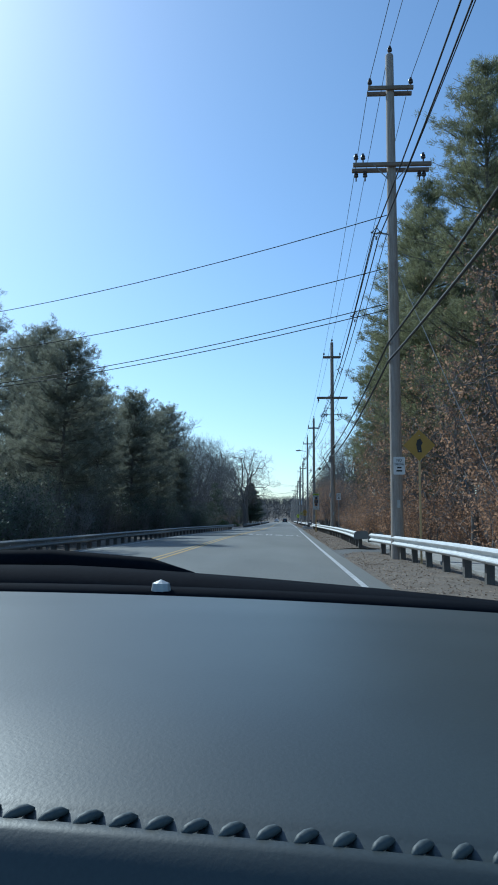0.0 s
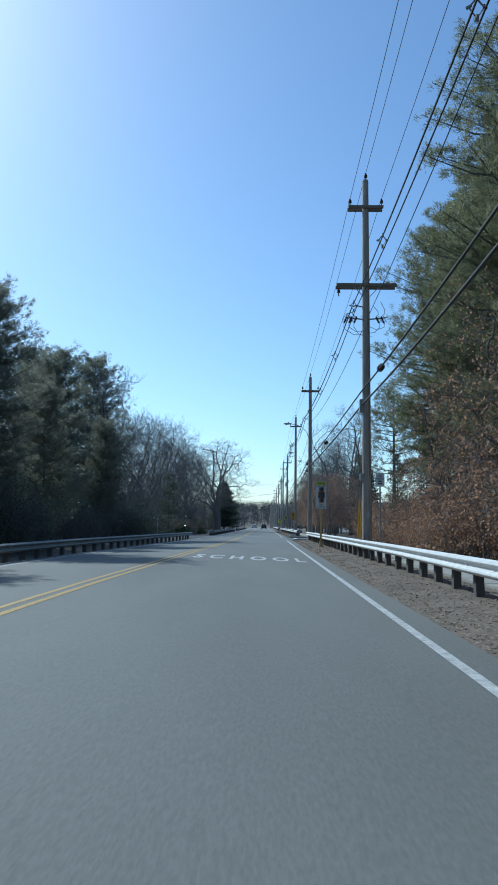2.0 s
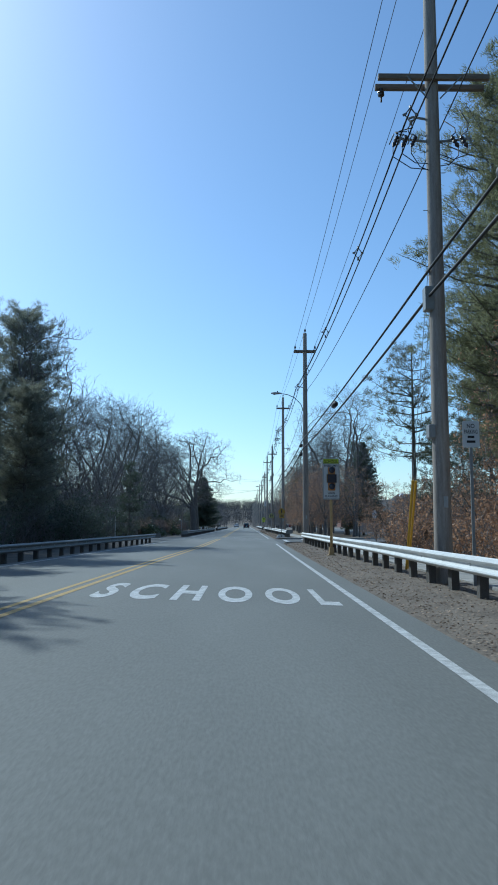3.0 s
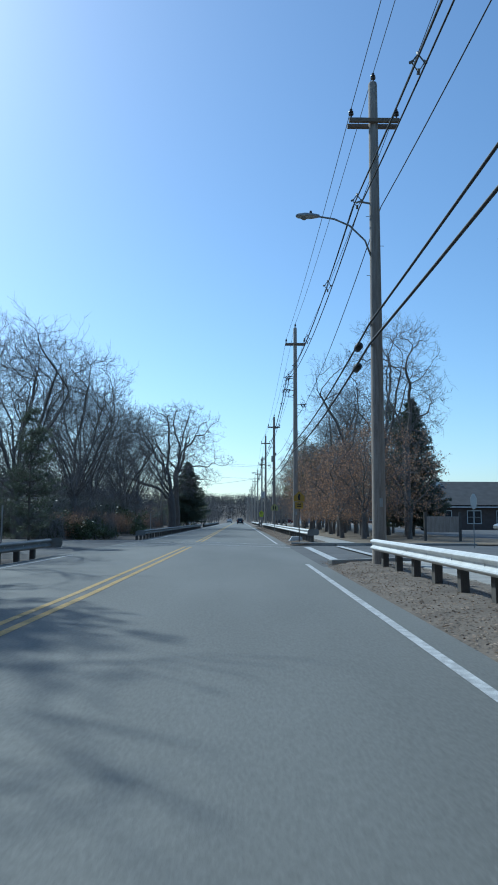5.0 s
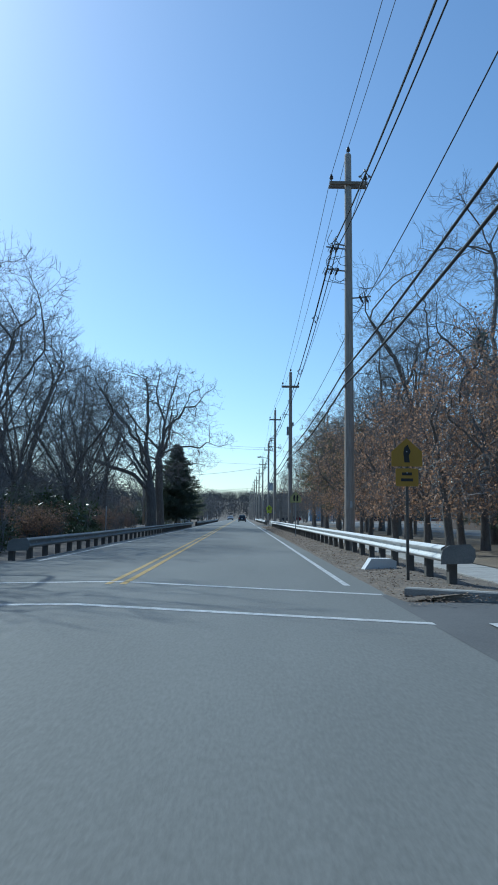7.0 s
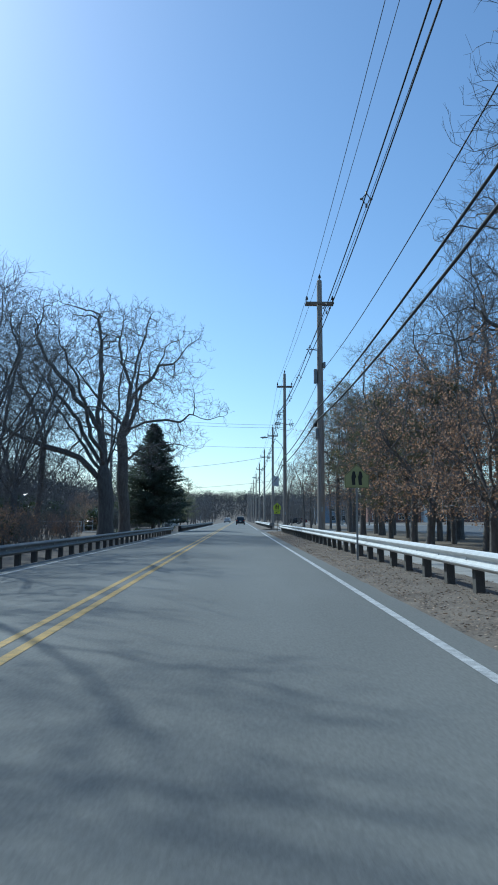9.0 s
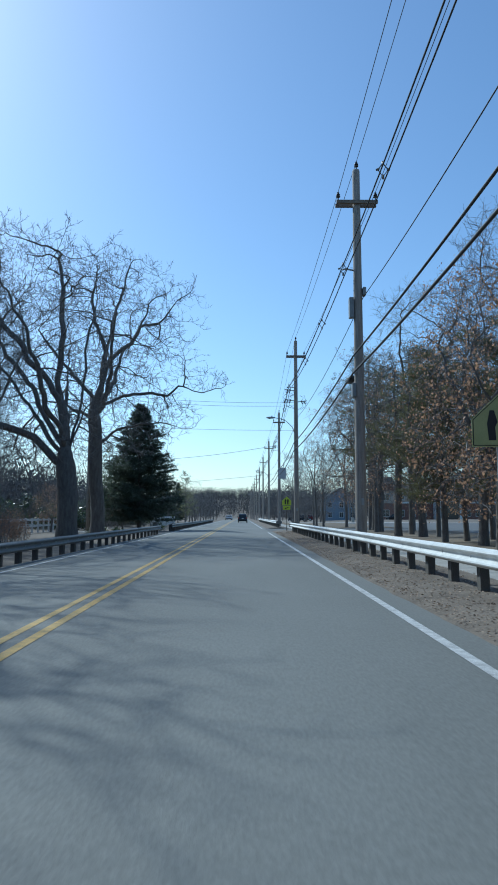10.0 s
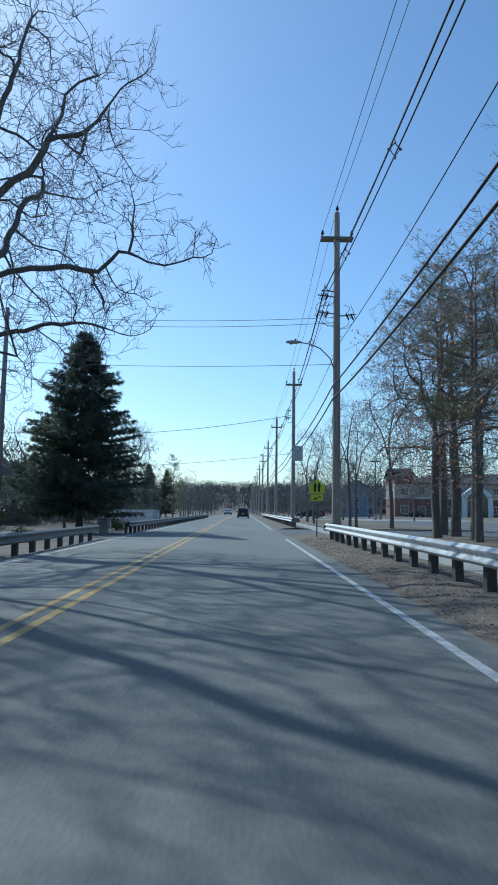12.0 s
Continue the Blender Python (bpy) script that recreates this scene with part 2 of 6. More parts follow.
driveway("driveway_far", 167.0, 178, 2.4, 30, "asphalt drive into the school grounds")

# school car park and lawn
g = Geo()
g.add([(17, 70, 0.02), (60, 70, 0.02), (60, 230, 0.02), (17, 230, 0.02)], [(0, 1, 2, 3)])
structure("car_park", g, M_DRIVE, "grey asphalt school car park", "car park")

# leaf-strewn verge between the road and the walk
def verge_height(c, y):
    return -0.105 if c <= 0 else -0.06 * max(0.0, 1 - c) + 0.03 * math.sin(min(1, c / 2.2) * math.pi) + 0.035 * noise.noise((c * 2, y * 0.8, 1)) * min(1, c * 2)


g = Geo()
vs, fs, cols = [], [], [0.0, 0.5, 1.0, 1.5, 2.0, 2.4]
vy = np.arange(-60, 300, 1.0)
for y in vy:
    for c in cols:
        h = verge_height(c, y)
        vs.append((along(EDGE, y) + 0.42 + c + 0.12 * noise.noise((c, y * 0.7, 7)) * (c < 2), y, 0.012 + h))
ok = lambda y: not (62.2 < y < 76.2 or -5.8 < y < -2.8 or 166.5 < y < 178.5)
for j in range(len(vy) - 1):
    if ok(vy[j]) and ok(vy[j + 1]):
        fs += [(j * 6 + i, j * 6 + i + 1, j * 6 + 7 + i, j * 6 + 6 + i) for i in range(5)]
g.add(vs, fs)
structure("verge", g, M_EARTH, "sandy verge strewn with dead leaves beside the road", "verge", True)

# concrete walk in slabs behind the rail, and kerbs at the driveway
pavement = structure("pavement", Geo().box(4.86, -60, -0.15, 6.24, 62, 0.01), M_CONC, "pale concrete walk behind the guard rail", "pavement")
pave2 = structure("pavement_far", Geo().box(4.96, 76, -0.15, 6.34, 300, 0.01), M_CONC, "pale concrete walk behind the guard rail", "pavement")
slab = Geo().box(-0.69, -0.74, -0.04, 0.69, 0.74, 0.03, bevel=0.008).mesh("slab", M_CONC)
for y0, y1, x, par in ((-58, 61, 5.55, pavement), (77, 160, 5.65, pave2)):
    y = y0
    while y < y1:
        s = new("slab", slab)
        s.matrix_basis = pose(x, y, 0, rng.uniform(-0.3, 0.3), rng.uniform(-0.3, 0.3), 0)
        s.parent = par
        y += 1.5
g = Geo()
for (x0, y0), (x1, y1) in (((2.62, 60.6), (4.9, 62.0)), ((2.75, 77.6), (4.9, 76.4)), ((4.9, 76.4), (12, 76.2)), ((4.9, 62.0), (12, 62.2))):
    d = Vector((x1 - x0, y1 - y0, 0))
    g.box(0, -0.09, -0.1, d.length, 0.09, 0.11, Matrix.Translation((x0, y0, 0)) @ pose(0, 0, 0, 0, 0, math.degrees(math.atan2(d.y, d.x))), 0.02)
structure("kerb", g, M_CONC, "low concrete kerb rounding the driveway mouth", "kerb")

# lawn under the school trees
g = Geo()
xs, ys = np.arange(6.4, 17.5, 1.2), np.arange(77.5, 300, 3.0)
g.add([(x, y, 0.03 + 0.06 * noise.noise((x * 0.3, y * 0.3, 2))) for y in ys for x in xs],
      [(j * len(xs) + i, j * len(xs) + i + 1, (j + 1) * len(xs) + i + 1, (j + 1) * len(xs) + i) for j in range(len(ys) - 1) for i in range(len(xs) - 1)
       if not 164 < ys[j] < 179])
structure("lawn", g, M_LAWN, "dormant brown lawn littered with leaves", "lawn", True)

# painted lines


def marking(name, ys, table, off, width, mat, label, z=0.004):
    g = strip(Geo(), ys, lambda y: along(table, y) + off - width / 2, lambda y: along(table, y) + off + width / 2, z)
    return structure(name, g, mat, label, "road marking")


def span(a, b, step=4.0):
    n = max(2, int((b - a) / step) + 1)
    return list(np.linspace(a, b, n))


for k, (a, b) in enumerate(((-90, 61.2), (79.6, 160.7), (178, 540))):
    marking("edge_line_%d" % k, span(a, b), EDGE, 0, 0.13, M_WHITE, "solid white edge line on the road")
for k, (a, b) in enumerate(((-90, 71.5), (78.2, 540))):
    for s in (-0.13, 0.13):
        marking("centre_line_%d" % k, span(a, b), YELLOW, s, 0.11, M_YELLOW, "yellow line of the double centre line")
for k, (a, b) in enumerate(((-90, 66), (86, 540))):
    marking("far_edge_line_%d" % k, span(a, b), LEFT, 0.55, 0.12, M_WHITE, "white edge line on the far side")
for k, y in enumerate((75.0, 78.4)):
    g = Geo()
    xs = (-5.9, along(YELLOW, y), 0.0, 3.0)
    g.add([(x, y - 0.12 * x + w, 0.004 + road_z(x, y)) for x in xs for w in (-0.1, 0.1)], [(2 * i, 2 * i + 2, 2 * i + 3, 2 * i + 1) for i in range(3)])
    structure("crosswalk_line_%d" % k, g, M_WHITE, "white line of the crosswalk over the road", "road marking")
for k, (x0, x1) in enumerate(((2.95, 3.1), (4.75, 4.65))):
    g = Geo()
    z = -0.045 if k == 0 else 0.004
    g.add([(x0, 61.6, z), (x0 + 0.32, 61.6, z), (x1 + 0.32, 74.6, z), (x1, 74.6, z)], [(0, 1, 2, 3)])
    structure("driveway_crosswalk_line_%d" % k, g, M_WHITE, "white crosswalk line over the driveway", "road marking")

# the word on the lane, letters 2.6 m long
tc = bpy.data.curves.new("word", "FONT")
tc.body, tc.size, tc.space_character, tc.align_x = "SCHOOL", 1.0, 1.55, "CENTER"
tc.offset = 0.03
tmp = bpy.data.objects.new("word", tc)
scene.collection.objects.link(tmp)
me = bpy.data.meshes.new_from_object(tmp.evaluated_get(bpy.context.evaluated_depsgraph_get()))
bpy.data.objects.remove(tmp)
co = np.empty(len(me.vertices) * 3)
me.vertices.foreach_get("co", co)
co = co.reshape(-1, 3)
lo, hi = co.min(0), co.max(0)
co[:, 0] = (co[:, 0] - lo[0]) / (hi[0] - lo[0]) * 4.15 - 2.66
co[:, 1] = (co[:, 1] - lo[1]) / (hi[1] - lo[1]) * 2.9 + 23.0
co[:, 2] = [0.004 + road_z(x, y) for x, y in co[:, :2]]
me.vertices.foreach_set("co", co.ravel())
me.materials.clear()
me.materials.append(M_WHITE)
tagged(new("lane_word", me), "white painted word SCHOOL on the lane", "road marking", kind="structure")



# ---- guard rails ----
def rail_beam(y0, y1, x, face, table=None, lift=0.0):
    """W-shaped steel beam, its waves towards the road (face -1: road to the left)."""
    prof = [(0.00, 0.41), (0.02, 0.425), (0.075, 0.455), (0.085, 0.475), (0.075, 0.50), (0.015, 0.545), (0.01, 0.565), (0.015, 0.585),
            (0.075, 0.63), (0.085, 0.655), (0.075, 0.675), (0.02, 0.705), (0.00, 0.72)]
    ring = [(a, z) for a, z in prof] + [(a - 0.006, z) for a, z in reversed(prof)]
    n = len(ring)
    g = Geo()
    ys = span(y0, y1, 3.8)
    vs = []
    for y in ys:
        xx = x if table is None else along(table, y) + x
        vs += [(xx + face * a, y, z + lift + 0.012 * noise.noise((y * 0.11, x, 0))) for a, z in ring]
    fs = []
    for j in range(len(ys) - 1):
        fs += [(j * n + i, j * n + (i + 1) % n, (j + 1) * n + (i + 1) % n, (j + 1) * n + i) for i in range(n)]
    fs += [tuple(range(n)), tuple(range((len(ys) - 1) * n, len(ys) * n))]
    g.add(vs, fs)
    return g


post_mesh = Geo().box(-0.075, -0.10, -0.5, 0.075, 0.10, 0.68, bevel=0.012).mesh("post", M_DARKPOST)
block_mesh = Geo().box(-0.05, -0.08, 0.43, 0.05, 0.08, 0.70, bevel=0.008).mesh("spacer_block", M_DARKPOST)
bolt_mesh = Geo().lathe([(0.0, -0.01), (0.022, -0.01), (0.022, 0.004), (0.012, 0.012), (0.0, 0.013)], n=8).mesh("bolt", M_GALV)
cap_mesh = Geo().prism([(-0.16, 0.38), (0.42, 0.40), (0.48, 0.52), (0.47, 0.66), (0.38, 0.75), (0.0, 0.73), (-0.12, 0.66), (-0.16, 0.52)], -0.012, 0.012).mesh("end_plate", M_DULLSHADE)


def guard_rail(y0, y1, x, face, mat, label, near_plate=False, far_plate=False, table=None, lift=0.03):
    t = thing("guard_rail", label, "guard rail", "guard rails along the road", at=(0, 0, 0))
    part("rail", rail_beam(y0, y1, x, face, table, lift), mat, t, smooth=False)
    y, k = y0 + 0.25, 0
    while y < y1:
        xx = x if table is None else along(table, y) + x
        p = new("post", post_mesh)
        p.matrix_basis = pose(xx - face * 0.185, y, lift, rng.uniform(-1, 1), rng.uniform(-1.5, 1.5), rng.uniform(-4, 4))
        p.parent = t
        b = new("spacer_block", block_mesh)
        b.matrix_basis = pose(xx - face * 0.055, y, lift)
        b.parent = t
        bo = new("bolt", bolt_mesh)
        bo.matrix_basis = pose(xx + face * 0.02, y, 0.565 + lift, 0, face * 90, 0)
        bo.parent = t
        y += 1.68
    for on, yy in ((near_plate, y0 - 0.1), (far_plate, y1 + 0.1)):
        if on:
            xx = x if table is None else along(table, yy) + x
            c = new("end_plate", cap_mesh)
            c.matrix_basis = pose(xx - face * 0.05, yy, lift)
            c.parent = t
    return t


RAIL_A = ((-60, 4.0), (-18, 3.95), (-6, 3.42))
RAIL_B = ((-3, 3.25), (4, 3.45), (15, 3.7), (60, 3.66))
guard_rail(-60, -6.2, 0, -1, M_GALV, "silvery steel guard rail on dark posts beside the walk", far_plate=True, table=RAIL_A)
guard_rail(-2.0, 59.4, 0, -1, M_GALV, "silvery steel guard rail on dark posts ending by a pole", near_plate=True, table=RAIL_B)
guard_rail(78.9, 158.5, 3.78, -1, M_GALV, "silvery steel guard rail on dark posts past the school drive", near_plate=True, far_plate=True)
guard_rail(180, 262, 3.78, -1, M_GALV, "silvery steel guard rail on dark posts, farther along", near_plate=True)
# far-side rails: their shade is painted in as darker steel
guard_rail(-60, 66.0, -0.25, 1, M_DULLSHADE, "guard rail in shade-darkened grey on dark posts on the far side", far_plate=True, table=LEFT, lift=-0.17)
guard_rail(86.5, 158.0, -0.25, 1, M_DULLSHADE, "guard rail in shade-darkened grey on dark posts past the side street", near_plate=True, table=LEFT, lift=-0.17)
guard_rail(166.5, 262, -0.25, 1, M_DULLSHADE, "guard rail in shade-darkened grey on dark posts past the house drive", table=LEFT, lift=-0.17)


# ---- utility poles and wires ----
POLES = [  # y, base x, height, lower arm height or 0, lamp
    (-44.0, 4.15, 15.0, 0, 0), (-10.6, 3.74, 16.9, 12.9, 0), (27.0, 4.2, 16.3, 11.5, 0), (60.0, 3.95, 14.4, 0, 1), (93.2, 4.15, 15.8, 0, 0),
    (127.9, 4.2, 13.9, 0, 0), (159.2, 4.3, 15.2, 0, 1), (193.8, 4.75, 14.4, 0, 0), (227, 4.7, 14.2, 0, 1), (261, 4.7, 14.2, 0, 0),
    (295, 4.7, 14.0, 0, 1), (329, 4.7, 14.0, 0, 0), (363, 4.7, 13.8, 0, 1), (397, 4.7, 14.0, 0, 0), (431, 4.7, 13.6, 0, 0), (465, 4.7, 14, 0, 0), (500, 4.7, 14, 0, 0)]


def leaned(p, z, off=0.0):
    return (p[1] + off, p[0], z)


INS = [(0.0, -0.02), (0.024, -0.02), (0.024, 0.12), (0.075, 0.135), (0.082, 0.17), (0.048, 0.195), (0.075, 0.215), (0.068, 0.245), (0.04, 0.27), (0.044, 0.315), (0.0, 0.33)]


def utility_pole(p, detail):
    y, x, h, low, lamp = p
    t = thing("utility_pole", "tall weathered wooden utility pole with crossarm" + (" and street lamp" if lamp else ""), "utility pole", "utility poles along the road")
    n = 14 if detail else 8
    zs = [-0.6, 0.05, 1.2, h * 0.33, h * 0.66, h - 0.05, h]
    rs = [0.215, 0.21, 0.195, 0.178, 0.155, 0.132, 0.118]
    part("shaft", Geo().tube([leaned(p, z) for z in zs], rs, n), M_POLE, t, smooth=True)
    za = h - 1.32
    cx = leaned(p, za)[0]
    for s, dz in ((-0.17, -0.03), (0.17, -0.03)):
        part("crossarm", Geo().box(cx - 0.75, y + s - 0.05, za + dz, cx + 0.75, y + s + 0.05, za + dz + 0.13, bevel=0.01), M_ARM, t)
    for dx, top in ((-0.68, za + 0.1), (0.68, za + 0.1), (0.0, h)):
        g = Geo().lathe(INS, (cx + dx + (0.015 if dx == 0 else 0), y - 0.1 if dx else y, top), 10)
        part("insulator", g, M_PORC, t)
    if low:
        cx2 = leaned(p, low)[0]
        for s, dz in ((-0.2, -0.05), (0.2, -0.05)):
            part("lower_crossarm", Geo().box(cx2 - 1.28, y + s - 0.055, low + dz, cx2 + 1.28, y + s + 0.055, low + dz + 0.13, bevel=0.01), M_ARM, t)
        for dx in ((-1.18, -0.95, 1.02) if y < 0 else ()):
            part("insulator", Geo().lathe(INS, (cx2 + dx, y - 0.2, low + 0.08), 8), M_PORC, t)
        for s in (-1, 1):
            part("brace", Geo().tube([(cx2 + s * 0.62, y - 0.26, low + 0.0), (cx2 + s * 0.14, y - 0.2, low - 0.5)], 0.018, 6), M_GREYP, t)
        for dx in ((-1.15, -0.85, 0.95, 1.1) if y < 0 else (-1.15,)):
            part("hanging_insulator", Geo().lathe(INS, (cx2 + dx, y + 0.15, low - 0.36), 8), M_PORC, t)
    if detail:
        # cable bracket with spacer
        zb = h - 3.8 if not low else 10.6
        bx = leaned(p, zb)[0]
        part("bracket", Geo().tube([(bx - 0.1, y, zb), (bx - 0.45, y, zb + 0.06), (bx - 0.55, y, zb + 0.02)], 0.03, 6), M_GREYP, t)
        part("spacer", spacer_frame(Vector((bx - 0.55, y - 0.2, zb))), M_SPACER, t)
        for k in range(9):
            z = 3.0 + k * 0.9
            s = 1 if k % 2 else -1
            part("step_bolt", Geo().tube([leaned(p, z, s * 0.16), leaned(p, z, s * 0.26)], 0.009, 5), M_GREYP, t)
        g = Geo().box(-0.045, -0.02, -0.12, 0.045, 0.0, 0.12, Matrix.Translation((leaned(p, 1.75)[0] + 0.03, y - 0.185, 1.75)))
        part("pole_tag", g, M_LAMP, t, "small pale metal tag")
        gl = [leaned(p, z, 0.19 - 0.004 * z) for z in (0, 2.5, 5, 7.5)]
        part("ground_wire", Geo().tube(gl, 0.012, 5), M_GREYP, t)
    if lamp:
        zl = 9.24 if y < 100 else 8.05
        lx = leaned(p, zl)[0]
        arm = [(lx - 0.14, y - 0.05, zl - 0.25), (lx - 0.3, y - 0.05, zl + 0.2), (lx - 0.75, y - 0.05, zl + 0.65), (lx - 1.2, y - 0.05, zl + 0.85), (lx - 1.7, y - 0.05, zl + 0.93)]
        a = part("lamp_arm", Geo().tube(arm, 0.028, 8), M_GREYP, t, smooth=True)
        head = Geo()
        hx, hz = lx - 1.98, zl + 0.94
        vs = []
        for i, (s, w, hh) in enumerate(((-0.36, 0.05, 0.03), (-0.30, 0.12, 0.06), (-0.1, 0.15, 0.085), (0.1, 0.13, 0.08), (0.26, 0.07, 0.06), (0.34, 0.04, 0.04))):
            vs += [(hx + s, y - 0.05 + w * math.cos(q), hz + hh * math.sin(q)) for q in [2 * math.pi * k / 10 for k in range(10)]]
        head.add(vs, [(i * 10 + k, i * 10 + (k + 1) % 10, i * 10 + 10 + (k + 1) % 10, i * 10 + 10 + k) for i in range(5) for k in range(10)] + [tuple(range(10)), tuple(range(50, 60))])
        hd = part("lamp_head", head, M_LAMP, t, "grey cobra-head luminaire", True)
        part("photocell", Geo().lathe([(0.0, 0), (0.04, 0), (0.04, 0.06), (0.03, 0.08), (0, 0.085)], (hx + 0.08, y - 0.05, hz + 0.075), 10), M_PORC, hd)
        part("lens", Geo().lathe([(0.0, -0.05), (0.07, -0.045), (0.1, 0.0), (0, 0.01)], (hx - 0.12, y - 0.05, hz - 0.06), 10), M_GREYP, hd)
    return t


def cutout(t, x, y, z, s):
    """A fused switch: tilted ribbed insulator with its fuse tube."""
    a, b = Vector((x, y, z + 0.06)), Vector((x + s * 0.13, y - 0.06, z - 0.24))
    c = part("fuse_switch", Geo().tube([a.lerp(b, f) for f in (0, 0.15, 0.3, 0.45, 0.6, 0.75, 1)], [0.02, 0.055, 0.03, 0.055, 0.03, 0.055, 0.02], 8), M_PORC, t, "dark porcelain fuse switch")
    part("tube", Geo().tube([(x + s * 0.1, y - 0.05, z + 0.08), (x + s * 0.22, y - 0.1, z - 0.2)], 0.016, 6), M_GREYP, c)


def hardware(t, p, z, side, count):
    """A short side arm carrying fuse switches, with loops of wire between them and the line."""
    x, y, _ = leaned(p, z, side * 0.13)
    rnd = random.Random(int(y * 10 + z * 10 + side))
    part("side_arm", Geo().tube([(x, y, z - 0.04), (x + side * 0.4, y, z), (x + side * 0.75, y, z + 0.05)], 0.032, 8), M_GREYP, t)
    for k in range(count):
        u = x + side * (0.28 + 0.21 * k)
        cutout(t, u, y - 0.1, z - 0.02, side)
        e = Vector((x + side * rnd.uniform(0.15, 0.6), y + rnd.uniform(-0.3, 0.3), z + rnd.uniform(0.35, 0.75)))
        a = Vector((u, y - 0.1, z + 0.05))
        out = Vector((side * rnd.uniform(0.1, 0.3), -0.1, rnd.uniform(-0.2, 0.05)))
        line = [a, a.lerp(e, 0.25) + out * 0.8, a.lerp(e, 0.55) + out, a.lerp(e, 0.85) + out * 0.4, e]
        part("jumper_wire", Geo().tube(line, 0.013, 5), M_WIRE, t, smooth=True)
        a = Vector((u + side * 0.13, y - 0.16, z - 0.26))
        e = Vector((x, y - 0.05, z - rnd.uniform(0.3, 0.8)))
        line = [a, a + Vector((0, 0, -rnd.uniform(0.1, 0.3))), a.lerp(e, 0.5) + Vector((0, 0, -rnd.uniform(0.1, 0.25))), e]
        part("jumper_wire", Geo().tube(line, 0.012, 5), M_WIRE, t, smooth=True)


def spacer_frame(c):
    """A diamond-shaped cable spacer with a clamp at each corner."""
    g = Geo()
    corners = [Vector((0, 0, 0.17)), Vector((-0.13, 0, 0)), Vector((0, 0, -0.2)), Vector((0.13, 0, 0))]
    g.tube([c + q for q in corners + corners[:1]], 0.017, 5)
    for q in corners:
        g.tube([c + q * 0.8 + Vector((0, -0.05, 0)), c + q * 1.25 + Vector((0, 0.02, 0))], [0.028, 0.034], 6)
    return g


def pole_box(t, p, z, off, w, h, label):
    x, y, _ = leaned(p, z, off)
    part("equipment_box", Geo().box(x - w / 2, y - 0.16, z - h / 2, x + w / 2, y + 0.1, z + h / 2, bevel=0.02), M_GREYP, t, label)


pole_things = [utility_pole(p, p[0] < 200) for p in POLES]


for i, z, side, count in ((2, 10.1, -1, 3), (2, 10.1, 1, 2), (4, 11.9, -1, 2), (4, 11.0, -1, 3), (4, 9.9, 1, 2), (6, 11.2, -1, 2), (6, 10.4, -1, 3), (6, 10.3, 1, 2), (7, 10.0, -1, 2)):
    hardware(pole_things[i], POLES[i], z, side, count)
for i, z, off, w, h, label in ((2, 6.3, -0.2, 0.2, 0.55, "grey metal equipment box"), (5, 8.7, -0.25, 0.16, 0.75, "grey metal equipment cylinder"), (5, 9.3, 0.22, 0.12, 0.3, "small grey switch box"), (5, 5.7, -0.2, 0.14, 0.5, "grey metal box"), (2, 3.3, -0.22, 0.14, 0.3, "small grey box")):
    pole_box(pole_things[i], POLES[i], z, off, w, h, label)


def cable(name, a, b, sag, r, label, mat=None, n=14, group="overhead wires"):
    a, b = Vector(a), Vector(b)
    pts = []
    for i in range(n + 1):
        s = i / n
        q = a.lerp(b, s)
        q.z -= sag * 4 * s * (1 - s)
        pts.append(q)
    return tagged(part(name, Geo().tube(pts, r, 5, False), mat or M_WIRE, smooth=True), label, "wire", group)


